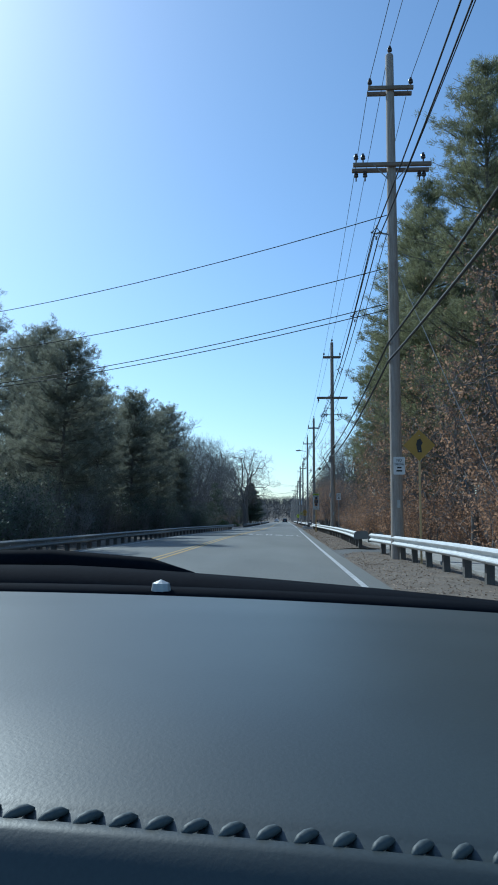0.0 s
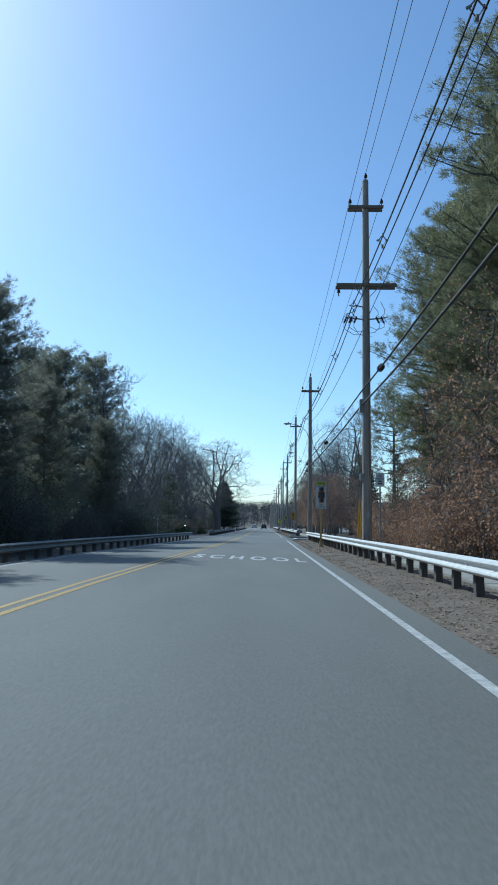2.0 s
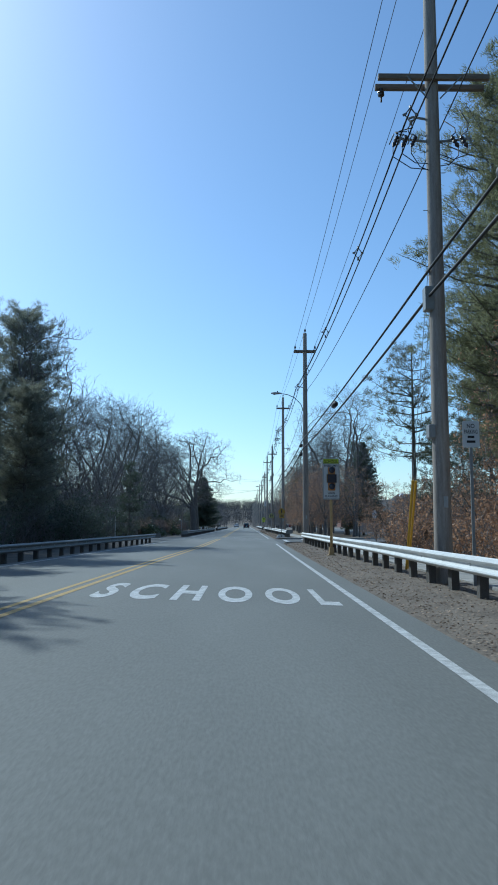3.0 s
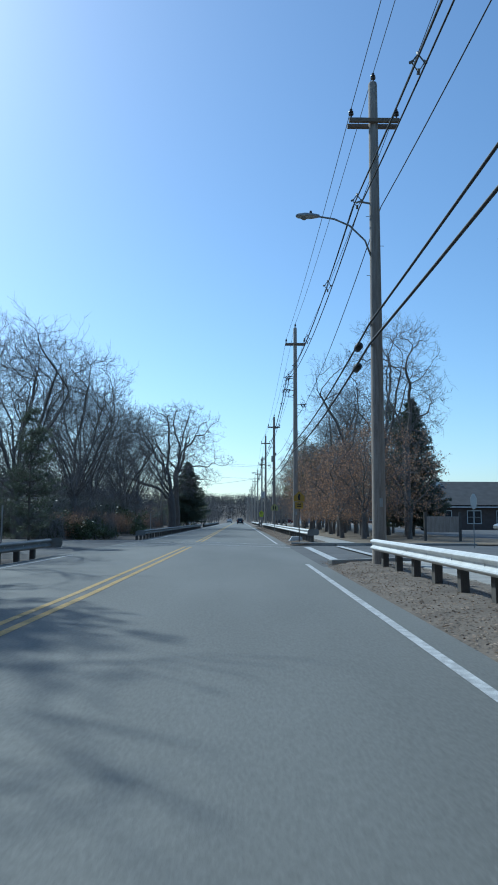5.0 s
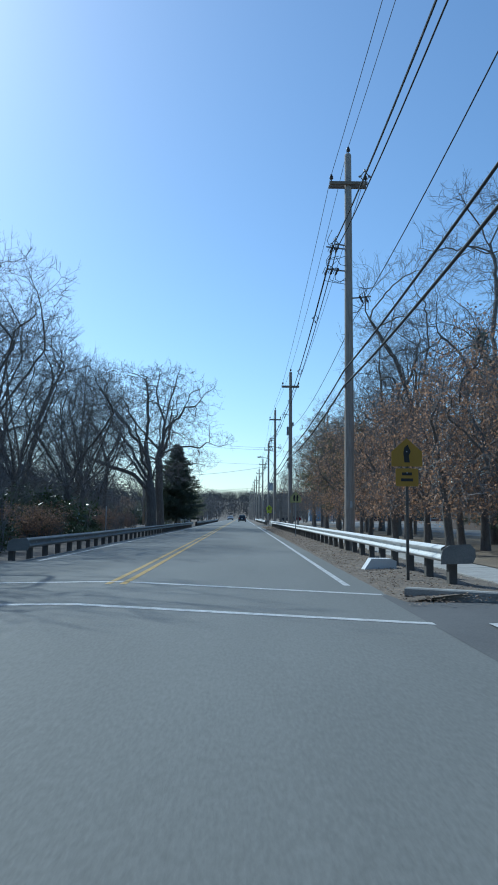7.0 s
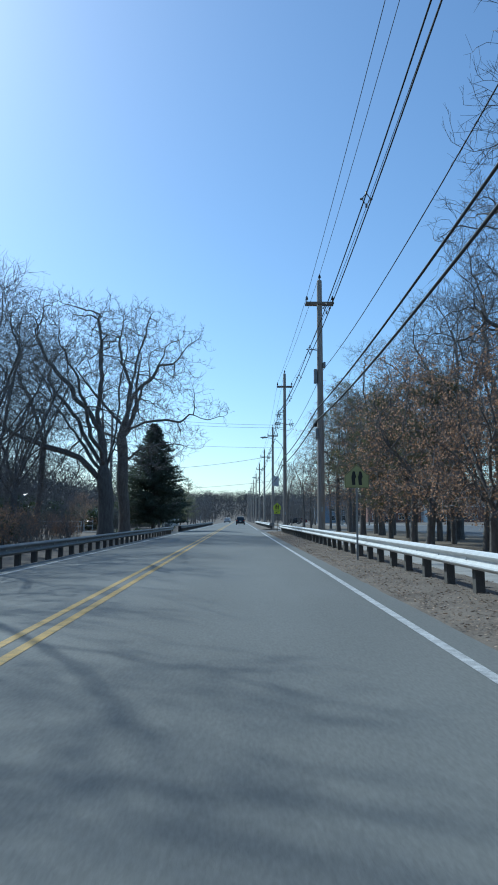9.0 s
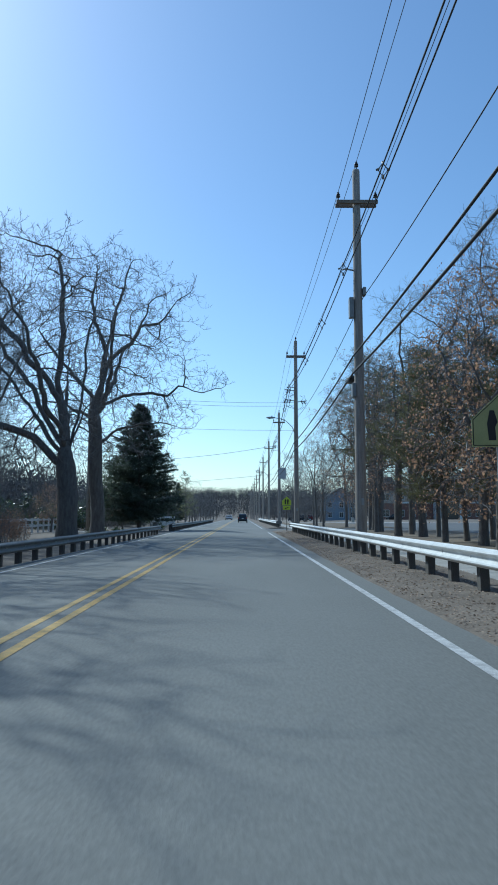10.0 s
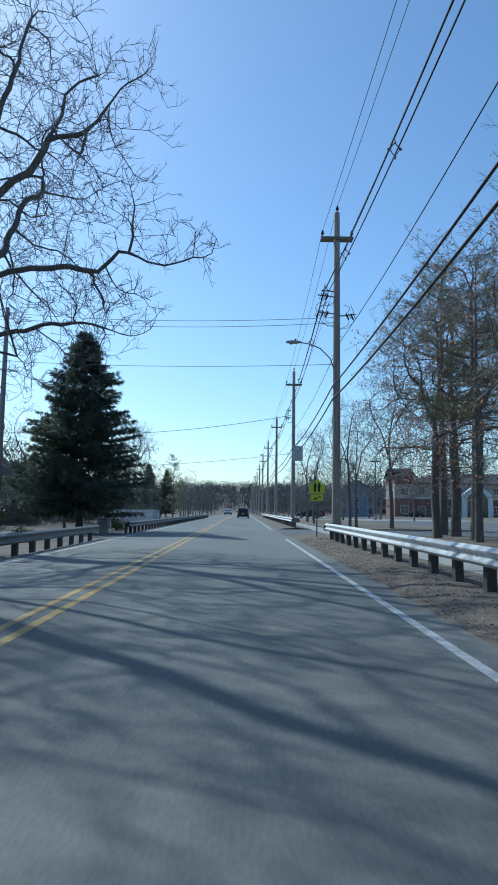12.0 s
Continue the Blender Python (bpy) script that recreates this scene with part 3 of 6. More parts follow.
for i in range(len(POLES) - 1):
    p, q = POLES[i], POLES[i + 1]
    ends = lambda f: (f(p), f(q))
    top = lambda s, dz: (lambda w: leaned(w, w[2] - 1.32 + dz, s))
    bund = lambda s, dz: (lambda w: leaned(w, (w[2] - 3.8 if not w[3] else 10.6) + dz, -0.55 + s))
    lineup = [("power_line", top(-0.68, 0.42), 0.35, 0.011, "thin bare power line between poles"),
              ("power_line", top(0.68, 0.42), 0.35, 0.011, "thin bare power line between poles"),
              ("power_line", top(0.0, 1.58), 0.35, 0.011, "thin bare power line between pole tops"),
              ("aerial_cable", bund(-0.1, -0.12), 0.6, 0.02, "black covered aerial cable between poles"),
              ("aerial_cable", bund(0.1, -0.12), 0.6, 0.02, "black covered aerial cable between poles"),
              ("aerial_cable", bund(0.0, 0.12), 0.55, 0.016, "black messenger wire between poles"),
              ("service_cable", lambda w: leaned(w, along(((-44, 12), (-10, 12), (27, 10.4), (60, 10.5), (93, 9.0), (128, 9.1), (500, 9.2)), w[0]), 0.19), 0.4, 0.015, "single twisted service cable between poles"),
              ("telephone_cable", lambda w: leaned(w, 6.95, -0.2), 0.35, 0.032, "thick black telephone cable between poles"),
              ("telephone_cable", lambda w: leaned(w, 6.35, -0.2), 0.4, 0.036, "thick black telephone cable between poles")]
    for name, f, sag, r, label in lineup:
        a, b = ends(f)
        if p[0] == 27.0:      # this span hangs tighter
            sag = {0.35: 0.12, 0.4: 0.18}[sag] if name == "telephone_cable" else sag * (1.4 if name == "service_cable" else 1)
        if p[0] == 60.0:      # and others more or less slack
            sag *= {"service_cable": 1.7, "aerial_cable": 1.25}.get(name, 1)
        if p[0] == 93.2 and name == "service_cable":
            sag *= 1.4
        if p[0] == 127.9 and name != "service_cable":
            sag *= 0.65
        cable(name, a, b, sag, r if p[0] < 200 else r * 1.3, label, n=14 if p[0] < 200 else 8)
    # spacers on the aerial cable
    if -15 < p[0] < 200:
        a, b = Vector(bund(0, 0)(p)), Vector(bund(0, 0)(q))
        for s in (0.22, 0.5, 0.78):
            c = a.lerp(b, s)
            c.z -= 0.58 * 4 * s * (1 - s)
            tagged(part("cable_spacer", spacer_frame(c), M_SPACER),
                   "grey diamond spacer clipped on the aerial cable", "cable spacer", "cable spacers")
g = Geo().tube([(-13.7, 167.4, -0.3), (-13.68, 167.4, 6.0), (-13.62, 167.4, 12.7)], [0.17, 0.15, 0.12], 12)
yard_pole = thing("utility_pole", "plain weathered wooden pole standing beside the yard", "utility pole", "utility poles along the road")
part("shaft", g, M_POLE, yard_pole, smooth=True)
# splice cases on the telephone cables
for y, z, s in ((43.4, 6.63, 0.3), (62.6, 6.88, 0.2), (62.9, 6.26, 0.24), (129.0, 6.3, 0.24), (22.0, 6.85, 0.16)):
    cx = along(((22, 4.0), (58, 3.84), (127, 4.08)), y)
    g = Geo().tube([(cx, y - s * 1.6, z - 0.03), (cx, y - s, z), (cx, y + s, z), (cx, y + s * 1.6, z + 0.03)], [0.03, 0.125, 0.125, 0.03], 10)
    tagged(part("splice_case", g, M_WIRE, smooth=True), "black splice case on the telephone cable", "splice case", "splice cases")
# wires over the road at the first pole, and farther on
for za, zb, yb in ((11.3, 12.2, 8), (9.5, 10.4, 8), (8.3, 8.5, 8), (8.1, 8.4, 8)):
    cable("crossing_wire", (3.7, -10.6, za), (-34, yb, zb), 1.2, 0.016, "black wire crossing over the road", n=20)
cable("crossing_wire", (4.5, 193.8, 10.2), (-30, 200, 9.4), 1.3, 0.022, "black wire crossing over the road farther on", n=20)
cable("crossing_wire", (4.5, 193.8, 6.6), (-30, 215, 6.4), 0.7, 0.016, "black wire crossing over the road farther on", n=16)
for za, zb, sag in ((10.2, 12.4, 0.3), (9.95, 12.1, 0.35), (8.0, 9.6, 0.2)):
    cable("crossing_wire", (4.4, 159.2, za), (-13.65, 167.4, zb), sag, 0.012, "thin wire crossing to the yard pole", n=16)
cable("guy_wire", (3.85, -10.5, 9.5), (6.9, -13.5, 0.0), 0.0, 0.012, "pale steel guy wire of the first pole", M_LAMP, 2)
# guy wire with yellow guards by the second pole
for y, x in ((31.4, 4.35), (31.8, 4.5)):
    cable("guy_wire", (x - 0.1, 27.2, 9.0), (x, y, 0.0), 0.0, 0.008, "steel guy wire of the utility pole", M_GREYP, 2)
    a = Vector((x - 0.1, 27.2, 9.0)) - Vector((x, y, 0))
    tagged(part("guy_guard", Geo().tube([Vector((x, y, 0)) + a * 0.005, Vector((x, y, 0)) + a * 0.27], 0.035, 8), material("yellow_plastic", (0.6, 0.34, 0.03), (0.75, 0.45, 0.05), 0.45)),
           "yellow plastic guard on a guy wire", "guy guard", "guy guards")

# ---- trees ----
def leaf_cards(points, length, width, rnd, droop=0.0, per=1, spread=0.1, lean=None):
    """Small four-cornered leaves about the given points."""
    p = np.repeat(np.asarray(points, float), per, 0)
    n = len(p)
    p = p + rnd.normal(0, spread, (n, 3))
    d = rnd.normal(0, 1, (n, 3))
    d[:, 2] -= droop
    if lean is not None:
        d = d * 0.8 + np.repeat(np.asarray(lean, float), per, 0)
    d /= np.linalg.norm(d, axis=1)[:, None] + 1e-9
    w = np.cross(d, rnd.normal(0, 1, (n, 3)))
    w /= np.linalg.norm(w, axis=1)[:, None] + 1e-9
    s = rnd.uniform(0.65, 1.25, (n, 1))
    d, w = d * length * s, w * width * s * 0.5
    v = np.stack([p, p + d * 0.45 + w, p + d, p + d * 0.45 - w], 1).reshape(-1, 3)
    return v


def needle_mesh(name, points, ways, length, width, per, rnd, mat, spread=0.03):
    """Tufts of needles: slim triangles fanning out from each point."""
    p = np.repeat(np.asarray(points, float), per, 0)
    n = len(p)
    p = p + rnd.normal(0, spread, (n, 3))
    d = rnd.normal(0, 0.6, (n, 3)) + np.repeat(np.asarray(ways, float), per, 0)
    d /= np.linalg.norm(d, axis=1)[:, None] + 1e-9
    w = np.cross(d, rnd.normal(0, 1, (n, 3)))
    w /= np.linalg.norm(w, axis=1)[:, None] + 1e-9
    s = rnd.uniform(0.7, 1.25, (n, 1))
    v = np.stack([p - w * width / 2, p + w * width / 2, p + d * length * s], 1).reshape(-1, 3)
    me = bpy.data.meshes.new(name)
    me.vertices.add(len(v))
    me.vertices.foreach_set("co", v.ravel())
    me.loops.add(len(v))
    me.loops.foreach_set("vertex_index", np.arange(len(v)))
    me.polygons.add(n)
    me.polygons.foreach_set("loop_start", np.arange(n) * 3)
    me.polygons.foreach_set("loop_total", np.full(n, 3))
    me.materials.append(mat)
    me.update()
    return me


def card_mesh(name, v, mat):
    me = bpy.data.meshes.new(name)
    n = len(v) // 4
    me.vertices.add(len(v))
    me.vertices.foreach_set("co", v.ravel())
    me.loops.add(len(v))
    me.loops.foreach_set("vertex_index", np.arange(len(v)))
    me.polygons.add(n)
    me.polygons.foreach_set("loop_start", np.arange(n) * 4)
    me.polygons.foreach_set("loop_total", np.full(n, 4))
    me.materials.append(mat)
    me.update()
    return me


def crown_limbs(seed, height, wide, base, radius, shape="round", n=1400, step=0.3, leader=0.3, lobes=(), clump=0.55, jitter=0.28, reach=0.5, fine=0.8, thin=0.0075, pull_in=3.0, shoot=1.1, rise=0.12, boughs=(), mains=5, off=(0, 0)):
    """A broadleaf tree that grows step by step into its crown, each twig towards the free space nearest to it.
    Gives the limbs, the twigs and the twig tips. lobes: further clumps of crown as (x, y, z, size); boughs: courses of main limbs."""
    nr = np.random.RandomState(seed)

    def envelope(s):
        if shape == "fan":
            return np.where(s < 0.6, 0.28 + 0.72 * s / 0.6, np.sqrt(np.clip(1 - ((s - 0.6) / 0.41) ** 2, 0, 1)))
        mid = 0.36 if shape == "spread" else 0.47
        return np.sqrt(np.clip(1 - ((s - mid) / np.where(s > mid, 1.01 - mid, mid + 0.12)) ** 2, 0, 1))

    k = max(12, n // 16)
    s, a = nr.uniform(0, 1, k), nr.uniform(0, 6.283, k)
    r = nr.uniform(0, 1, k) ** 0.45 * envelope(s) * wide
    mids = np.stack([off[0] + r * np.cos(a), off[1] + r * np.sin(a), base + s * (height - base)], 1)
    pts = np.repeat(mids, 16, 0) + nr.normal(0, clump * wide / 4, (k * 16, 3))
    for x, y, z, q in lobes:
        pts = np.concatenate([pts, nr.normal(0, 1, (int(60 * q), 3)) * (q * 0.55, q * 0.55, q * 0.3) + (x, y, z)])
    pts = pts[(pts[:, 2] > base * 0.7) & (pts[:, 2] < height * 1.01)]
    cap = 24000
    pos, par, way = np.zeros((cap, 3)), np.full(cap, -1), np.zeros((cap, 3))
    z, m = -0.3, 0
    sway = nr.normal(0, 0.05, 2)
    while z < height * leader:
        pos[m] = (sway[0] * z + 0.04 * math.sin(z * 1.3 + seed) * wide / 4, sway[1] * z + 0.04 * math.sin(z + 2 * seed) * wide / 4, z)
        par[m], way[m] = m - 1, (0, 0, 1)
        m, z = m + 1, z + step
    start = m
    courses = list(boughs)
    for k in range(mains):      # main limbs spread evenly about the stem
        a, h = 2.4 * k + nr.uniform(-0.4, 0.4), nr.uniform(0.35, 0.85)
        r = 0.72 * wide * float(envelope(np.array(h)))
        goal = np.array((off[0] + r * math.cos(a), off[1] + r * math.sin(a), base + h * (height - base)))
        root = pos[int(start * nr.uniform(0.78, 0.999))]
        bend = root * 0.5 + goal * 0.5 + (0, 0, (height - base) * (0.06 if shape == "fan" else -0.02)) + nr.normal(0, 0.06 * wide, 3)
        courses.append([tuple(root), tuple(bend), tuple(goal)])
    for course in courses:
        at = int(np.argmin(np.linalg.norm(pos[:m] - np.array(course[0]), axis=1)))
        d = np.zeros(3)
        for goal in course[1:]:
            for _ in range(60):
                far = np.array(goal) - pos[at]
                if np.linalg.norm(far) < step * 1.2:
                    break
                d = far / np.linalg.norm(far) + 0.5 * d + nr.normal(0, min(0.22, jitter), 3)
                d /= np.linalg.norm(d)
                pos[m], par[m], way[m] = pos[at] + d * step, at, d
                at, m = m, m + 1
    heads = mids[(mids[:, 2] > base * 0.8) & (mids[:, 2] < height)]
    # first branches towards the clumps, then twigs into every free space
    for cloud, near_by, done, turns in ((heads, pull_in * 2, step * 3, 60), (pts, pull_in, step * 1.6, 190)):
        gap = np.linalg.norm(cloud[:, None] - pos[None, :m], axis=2)
        near, dist = gap.argmin(1), gap.min(1)
        alive = dist > done * 0.5
        for turn in range(turns):
            if alive.sum() < 5 or m > cap - 2500:
                break
            ids = np.nonzero(alive & (dist < near_by))[0]
            if len(ids) < 3:      # nothing in reach: stretch towards the nearest free space
                ids = np.nonzero(alive)[0]
                ids = ids[np.argsort(dist[ids])[:6]]
            pull = (cloud[ids] - pos[near[ids]]) / (dist[ids, None] + 1e-6)
            total = np.zeros((m, 3))
            np.add.at(total, near[ids], pull)
            on = np.unique(near[ids])
            d = total[on] / (np.linalg.norm(total[on], axis=1)[:, None] + 1e-6) + reach * way[on] + nr.normal(0, jitter, (len(on), 3))
            d /= np.linalg.norm(d, axis=1)[:, None] + 1e-6
            q = pos[on] + d * step
            c = len(on)
            pos[m:m + c], par[m:m + c], way[m:m + c] = q, on, d
            ids = np.nonzero(alive)[0]
            u = cloud[ids]
            gap = np.sqrt(np.maximum((u * u).sum(1)[:, None] + (q * q).sum(1)[None] - 2 * u @ q.T, 0))
            j, best = gap.argmin(1), gap.min(1)
            nearer = best < dist[ids]
            near[ids[nearer]], dist[ids[nearer]] = m + j[nearer], best[nearer]
            alive[ids[best < done]] = False
            m += c
    kids = [[] for _ in range(m)]
    for i in range(1, m):
        kids[par[i]].append(i)
    for _ in range(3):      # limbs bend, they do not wriggle
        calm = pos[:m].copy()
        for i in range(1, m):
            if len(kids[i]) == 1 and par[i] >= 0:
                calm[i] = 0.4 * pos[i] + 0.3 * (pos[par[i]] + pos[kids[i][0]])
        pos[:m] = calm
    ends = np.zeros(m)
    for i in range(m - 1, -1, -1):
        if not kids[i]:
            ends[i] = 1
        if par[i] >= 0:
            ends[par[i]] += ends[i]
    power = math.log(radius / thin) / math.log(max(2, ends[0]))
    rad = thin * ends ** power
    for i in range(min(start, 4)):      # root flare
        rad[i] *= 1.35 - 0.1 * i
    limbs, twigs, tips = Geo(), Geo(), []
    todo = [(0, None)]
    while todo:
        i, before = todo.pop()
        line, rr = ([], []) if before is None else ([pos[before]], [min(rad[before], rad[i] * 1.5)])
        while True:
            line.append(pos[i])
            rr.append(rad[i])
            if not kids[i]:
                break
            order = sorted(kids[i], key=lambda q: -ends[q])
            todo += [(q, i) for q in order[1:]]
            i = order[0]
        tips.append(pos[i])
        if len(line) > 1:
            big = rr[min(1, len(rr) - 1)]
            (limbs if big > 0.028 else twigs).tube(line, rr, 9 if big > 0.12 else 6 if big > 0.028 else 3, False)
    unit = lambda q: q / (np.linalg.norm(q) + 1e-9)
    for i in np.nonzero((rad < 0.035) & (np.arange(m) >= start))[0]:      # side shoots, each with its twigs
        for _ in range(int(nr.uniform(0, 1) + fine)):
            d = unit(0.55 * way[i] + unit(np.cross(way[i], nr.normal(0, 1, 3))) * nr.uniform(0.6, 1.1) + (0, 0, rise))
            ln = shoot * nr.uniform(0.5, 1.3)
            line, q = [pos[i]], pos[i]
            for k in range(3):
                d = unit(d + nr.normal(0, 0.24, 3) + (0, 0, rise * 0.5))
                q = q + d * ln / 3
                line.append(q)
            twigs.tube(line, [thin * 1.25, thin * 1.1, thin * 0.9, thin * 0.6], 3, False)
            tips.append(q)
            for k in range(4):
                f = nr.uniform(0.5, 2.8)
                p0 = line[int(f)] + (line[int(f) + 1] - line[int(f)]) * (f % 1)
                e = p0 + unit(d + unit(nr.normal(0, 1, 3)) * 0.9 + (0, 0, rise)) * ln * nr.uniform(0.22, 0.5)
                twigs.tube([p0, e], [thin * 0.85, thin * 0.55], 3, False)
                tips.append(e)
    return limbs, twigs, tips


def bare_tree(seed, height, wide, base, radius, label="bare grey deciduous tree in early spring", **kw):
    limbs, twigs, tips = crown_limbs(seed, height, wide, base, radius, **kw)
    t = thing("bare_tree", label, "tree", "bare trees")
    part("trunk", limbs, M_BARK, t, smooth=True)
    part("crown", twigs, M_TWIG, t, "fine bare twigs")
    return t


def russet_tree(seed, height, wide, base, radius, leaves=4, label="oak holding dead russet leaves", **kw):
    nr = np.random.RandomState(seed)
    limbs, twigs, tips = crown_limbs(seed, height, wide, base, radius, **kw)
    t = thing("oak_tree", label, "tree", "oaks with dead leaves")
    part("trunk", limbs, M_BARK, t, smooth=True)
    part("crown", twigs, M_TWIG, t, "thin twigs")
    kept = np.array(tips)[nr.rand(len(tips)) < leaves]
    v = leaf_cards(kept, 0.12, 0.075, nr, 0.8, 2, 0.11)
    part("leaves", card_mesh("leaves", v, M_RUSSET), None, t, "dry russet leaves")
    return t


def pine_tree(seed, height, radius=0.22, clear=0.3, reach=3.6, mat=None, whorls=22, per=5, tuft=7, label="tall green pine with ragged crown", name="pine_tree", fluff=2, dome=False):
    rnd, nr = random.Random(seed), np.random.RandomState(seed)
    limbs = Geo()
    lean = (rnd.gauss(0, 0.012), rnd.gauss(0, 0.012))
    axis = lambda z: Vector((lean[0] * z + 0.1 * math.sin(z * 0.4 + seed), lean[1] * z, z))
    zs = np.linspace(-0.3, height, 10)
    limbs.tube([axis(z) for z in zs], [max(0.02, radius * (1 - 0.93 * max(0, z) / height)) for z in zs], 9, False)
    pts, ways = [], []
    for w in range(whorls):
        s = (w + rnd.uniform(-0.4, 0.4)) / whorls
        z = height * (clear + (0.985 - clear) * max(0, s))
        prof = math.sin(math.pi * min(1, 0.22 + 0.78 * max(0, s)) ** 0.9) ** 0.75 if not dome else math.sqrt(max(0.02, 1 - (max(0, s) - 0.3) ** 2 / 0.52))
        for k in range(per):
            if rnd.random() < 0.18:
                continue
            a = rnd.uniform(0, 6.283)
            ln = reach * prof * rnd.uniform(0.45, 1.15) + 0.3
            rise = rnd.uniform(-0.05, 0.3) + 0.35 * s
            d = Vector((math.cos(a), math.sin(a), rise)).normalized()
            p0 = axis(z)
            mid = p0 + d * ln * 0.5 + Vector((0, 0, -0.06 * ln))
            end = p0 + d * ln + Vector((rnd.gauss(0, 0.2), rnd.gauss(0, 0.2), 0.05 * ln))
            limbs.tube([p0, mid, end], [0.012 + 0.014 * ln, 0.01 + 0.006 * ln, 0.008], 4, False)
            m = int(3 + ln * 2.6)
            for i in range(m):
                f = 0.25 + 0.75 * (i + rnd.random()) / m
                q = p0.lerp(mid, f * 2) if f < 0.5 else mid.lerp(end, f * 2 - 1)
                side = d.cross(Vector((0, 0, 1))).normalized() * rnd.uniform(-0.33, 0.33) * ln * (1.15 - f)
                q2 = q + side + Vector((0, 0, rnd.uniform(-0.1, 0.2)))
                if rnd.random() < 0.4:
                    limbs.tube([q, q2], [0.009, 0.005], 3, False)
                for _ in range(fluff):
                    pts.append(q2 + Vector((rnd.gauss(0, 0.2), rnd.gauss(0, 0.2), rnd.gauss(0, 0.11))))
                    ways.append((d + side.normalized() * 0.6 + Vector((0, 0, 0.45))).normalized() if side.length > 0 else d)
    t = thing(name, label, "tree", "pines")
    part("trunk", limbs, M_BARK, t, smooth=True)
    me = needle_mesh("needles", [tuple(q) for q in pts], [tuple(q) for q in ways], 0.2, 0.026, tuft * 3 + 4, nr, mat or M_PINE, 0.075)
    part("needles", me, None, t, "tufts of green needles")
    return t


def spruce_tree(seed, height, reach, label):
    rnd, nr = random.Random(seed), np.random.RandomState(seed)
    limbs = Geo()
    limbs.tube([(0, 0, -0.3), (0, 0, height * 0.5), (0, 0, height)], [height * 0.02, height * 0.011, 0.012], 8, False)
    pts, ways = [], []
    z = 1.4
    while z < height - 0.15:
        s = z / height
        ln0 = reach * min(1.0, 0.62 + 0.14 * z) * (1 - s) ** 0.74 * (0.93 + 0.1 * math.sin(z * 2.4)) + 0.05
        for k in range(int(9 + 11 * (1 - s))):
            a = rnd.uniform(0, 6.283)
            ln = ln0 * rnd.uniform(0.72, 1.12)
            d = Vector((math.cos(a), math.sin(a), 0))
            rise = 0.3 * s - 0.12
            p0 = Vector((0, 0, z + rnd.uniform(-0.1, 0.1)))
            end = p0 + d * ln + Vector((0, 0, rise * ln))
            mid = p0.lerp(end, 0.5) + Vector((0, 0, -0.09 * ln))
            limbs.tube([p0, mid, end], [0.012 + 0.006 * ln, 0.01, 0.006], 3, False)
            m = int(4 + ln * 4.5)
            for i in range(m):
                f = 0.2 + 0.8 * (i + rnd.random()) / m
                q = p0.lerp(mid, f * 2) if f < 0.5 else mid.lerp(end, f * 2 - 1)
                side = d.cross(Vector((0, 0, 1))) * rnd.uniform(-0.3, 0.3) * ln * (1.1 - f)
                pts.append(q + side + Vector((0, 0, -abs(rnd.gauss(0, 0.07)))))
                ways.append(d + side * 0.5 + Vector((0, 0, -0.15)))
        z += 0.16 + 0.12 * (1 - s)
    t = thing("spruce_tree", label, "tree", "spruces")
    part("trunk", limbs, M_BARK, t, smooth=True)
    me = needle_mesh("needles", [tuple(q) for q in pts], [tuple(q) for q in ways], 0.22, 0.04, 18, nr, M_SPRUCE, 0.04)
    part("needles", me, None, t, "dense dark green needles")
    return t


def evergreen_shrub(seed, size, label):
    rnd, nr = random.Random(seed), np.random.RandomState(seed)
    g, pts = Geo(), []
    for k in range(26):
        a, e = rnd.uniform(0, 6.283), rnd.uniform(0.25, 1.45)
        d = Vector((math.cos(a) * math.cos(e), math.sin(a) * math.cos(e), math.sin(e) * 0.8))
        ln = size * rnd.uniform(0.7, 1.05)
        g.tube([(0, 0, 0), d * ln * 0.5 + Vector((0, 0, 0.1)), d * ln], [0.025, 0.015, 0.006], 4, False)
        for i in range(16):
            pts.append(d * ln * rnd.uniform(0.55, 1.05) + Vector((rnd.gauss(0, 0.16), rnd.gauss(0, 0.16), rnd.gauss(0, 0.12))))
    t = thing("evergreen_shrub", label, "shrub", "evergreen shrubs")
    part("framework", g, M_BARK, t)
    v = leaf_cards([tuple(q) for q in pts], 0.15, 0.055, nr, 0.1, 7, 0.09)
    part("leaves", card_mesh("leaves", v, M_RHODO), None, t, "glossy dark leaves")
    return t


def placed(base, spots, jitter=0.12, seed=1):
    """Sets the base thing on the first spot and copies on the others: x, y, scale."""
    rnd = random.Random(seed)
    for i, (x, y, s) in enumerate(spots):
        z = ground_height(x, y) + 0.03
        m = pose(x, y, z, 0, 0, rnd.uniform(0, 360)) @ Matrix.Diagonal((s * rnd.uniform(1 - jitter, 1 + jitter), s * rnd.uniform(1 - jitter, 1 + jitter), s, 1))
        if i == 0:
            base.matrix_basis = m
        else:
            c = copy_thing(base, Matrix())
            c.matrix_basis = m


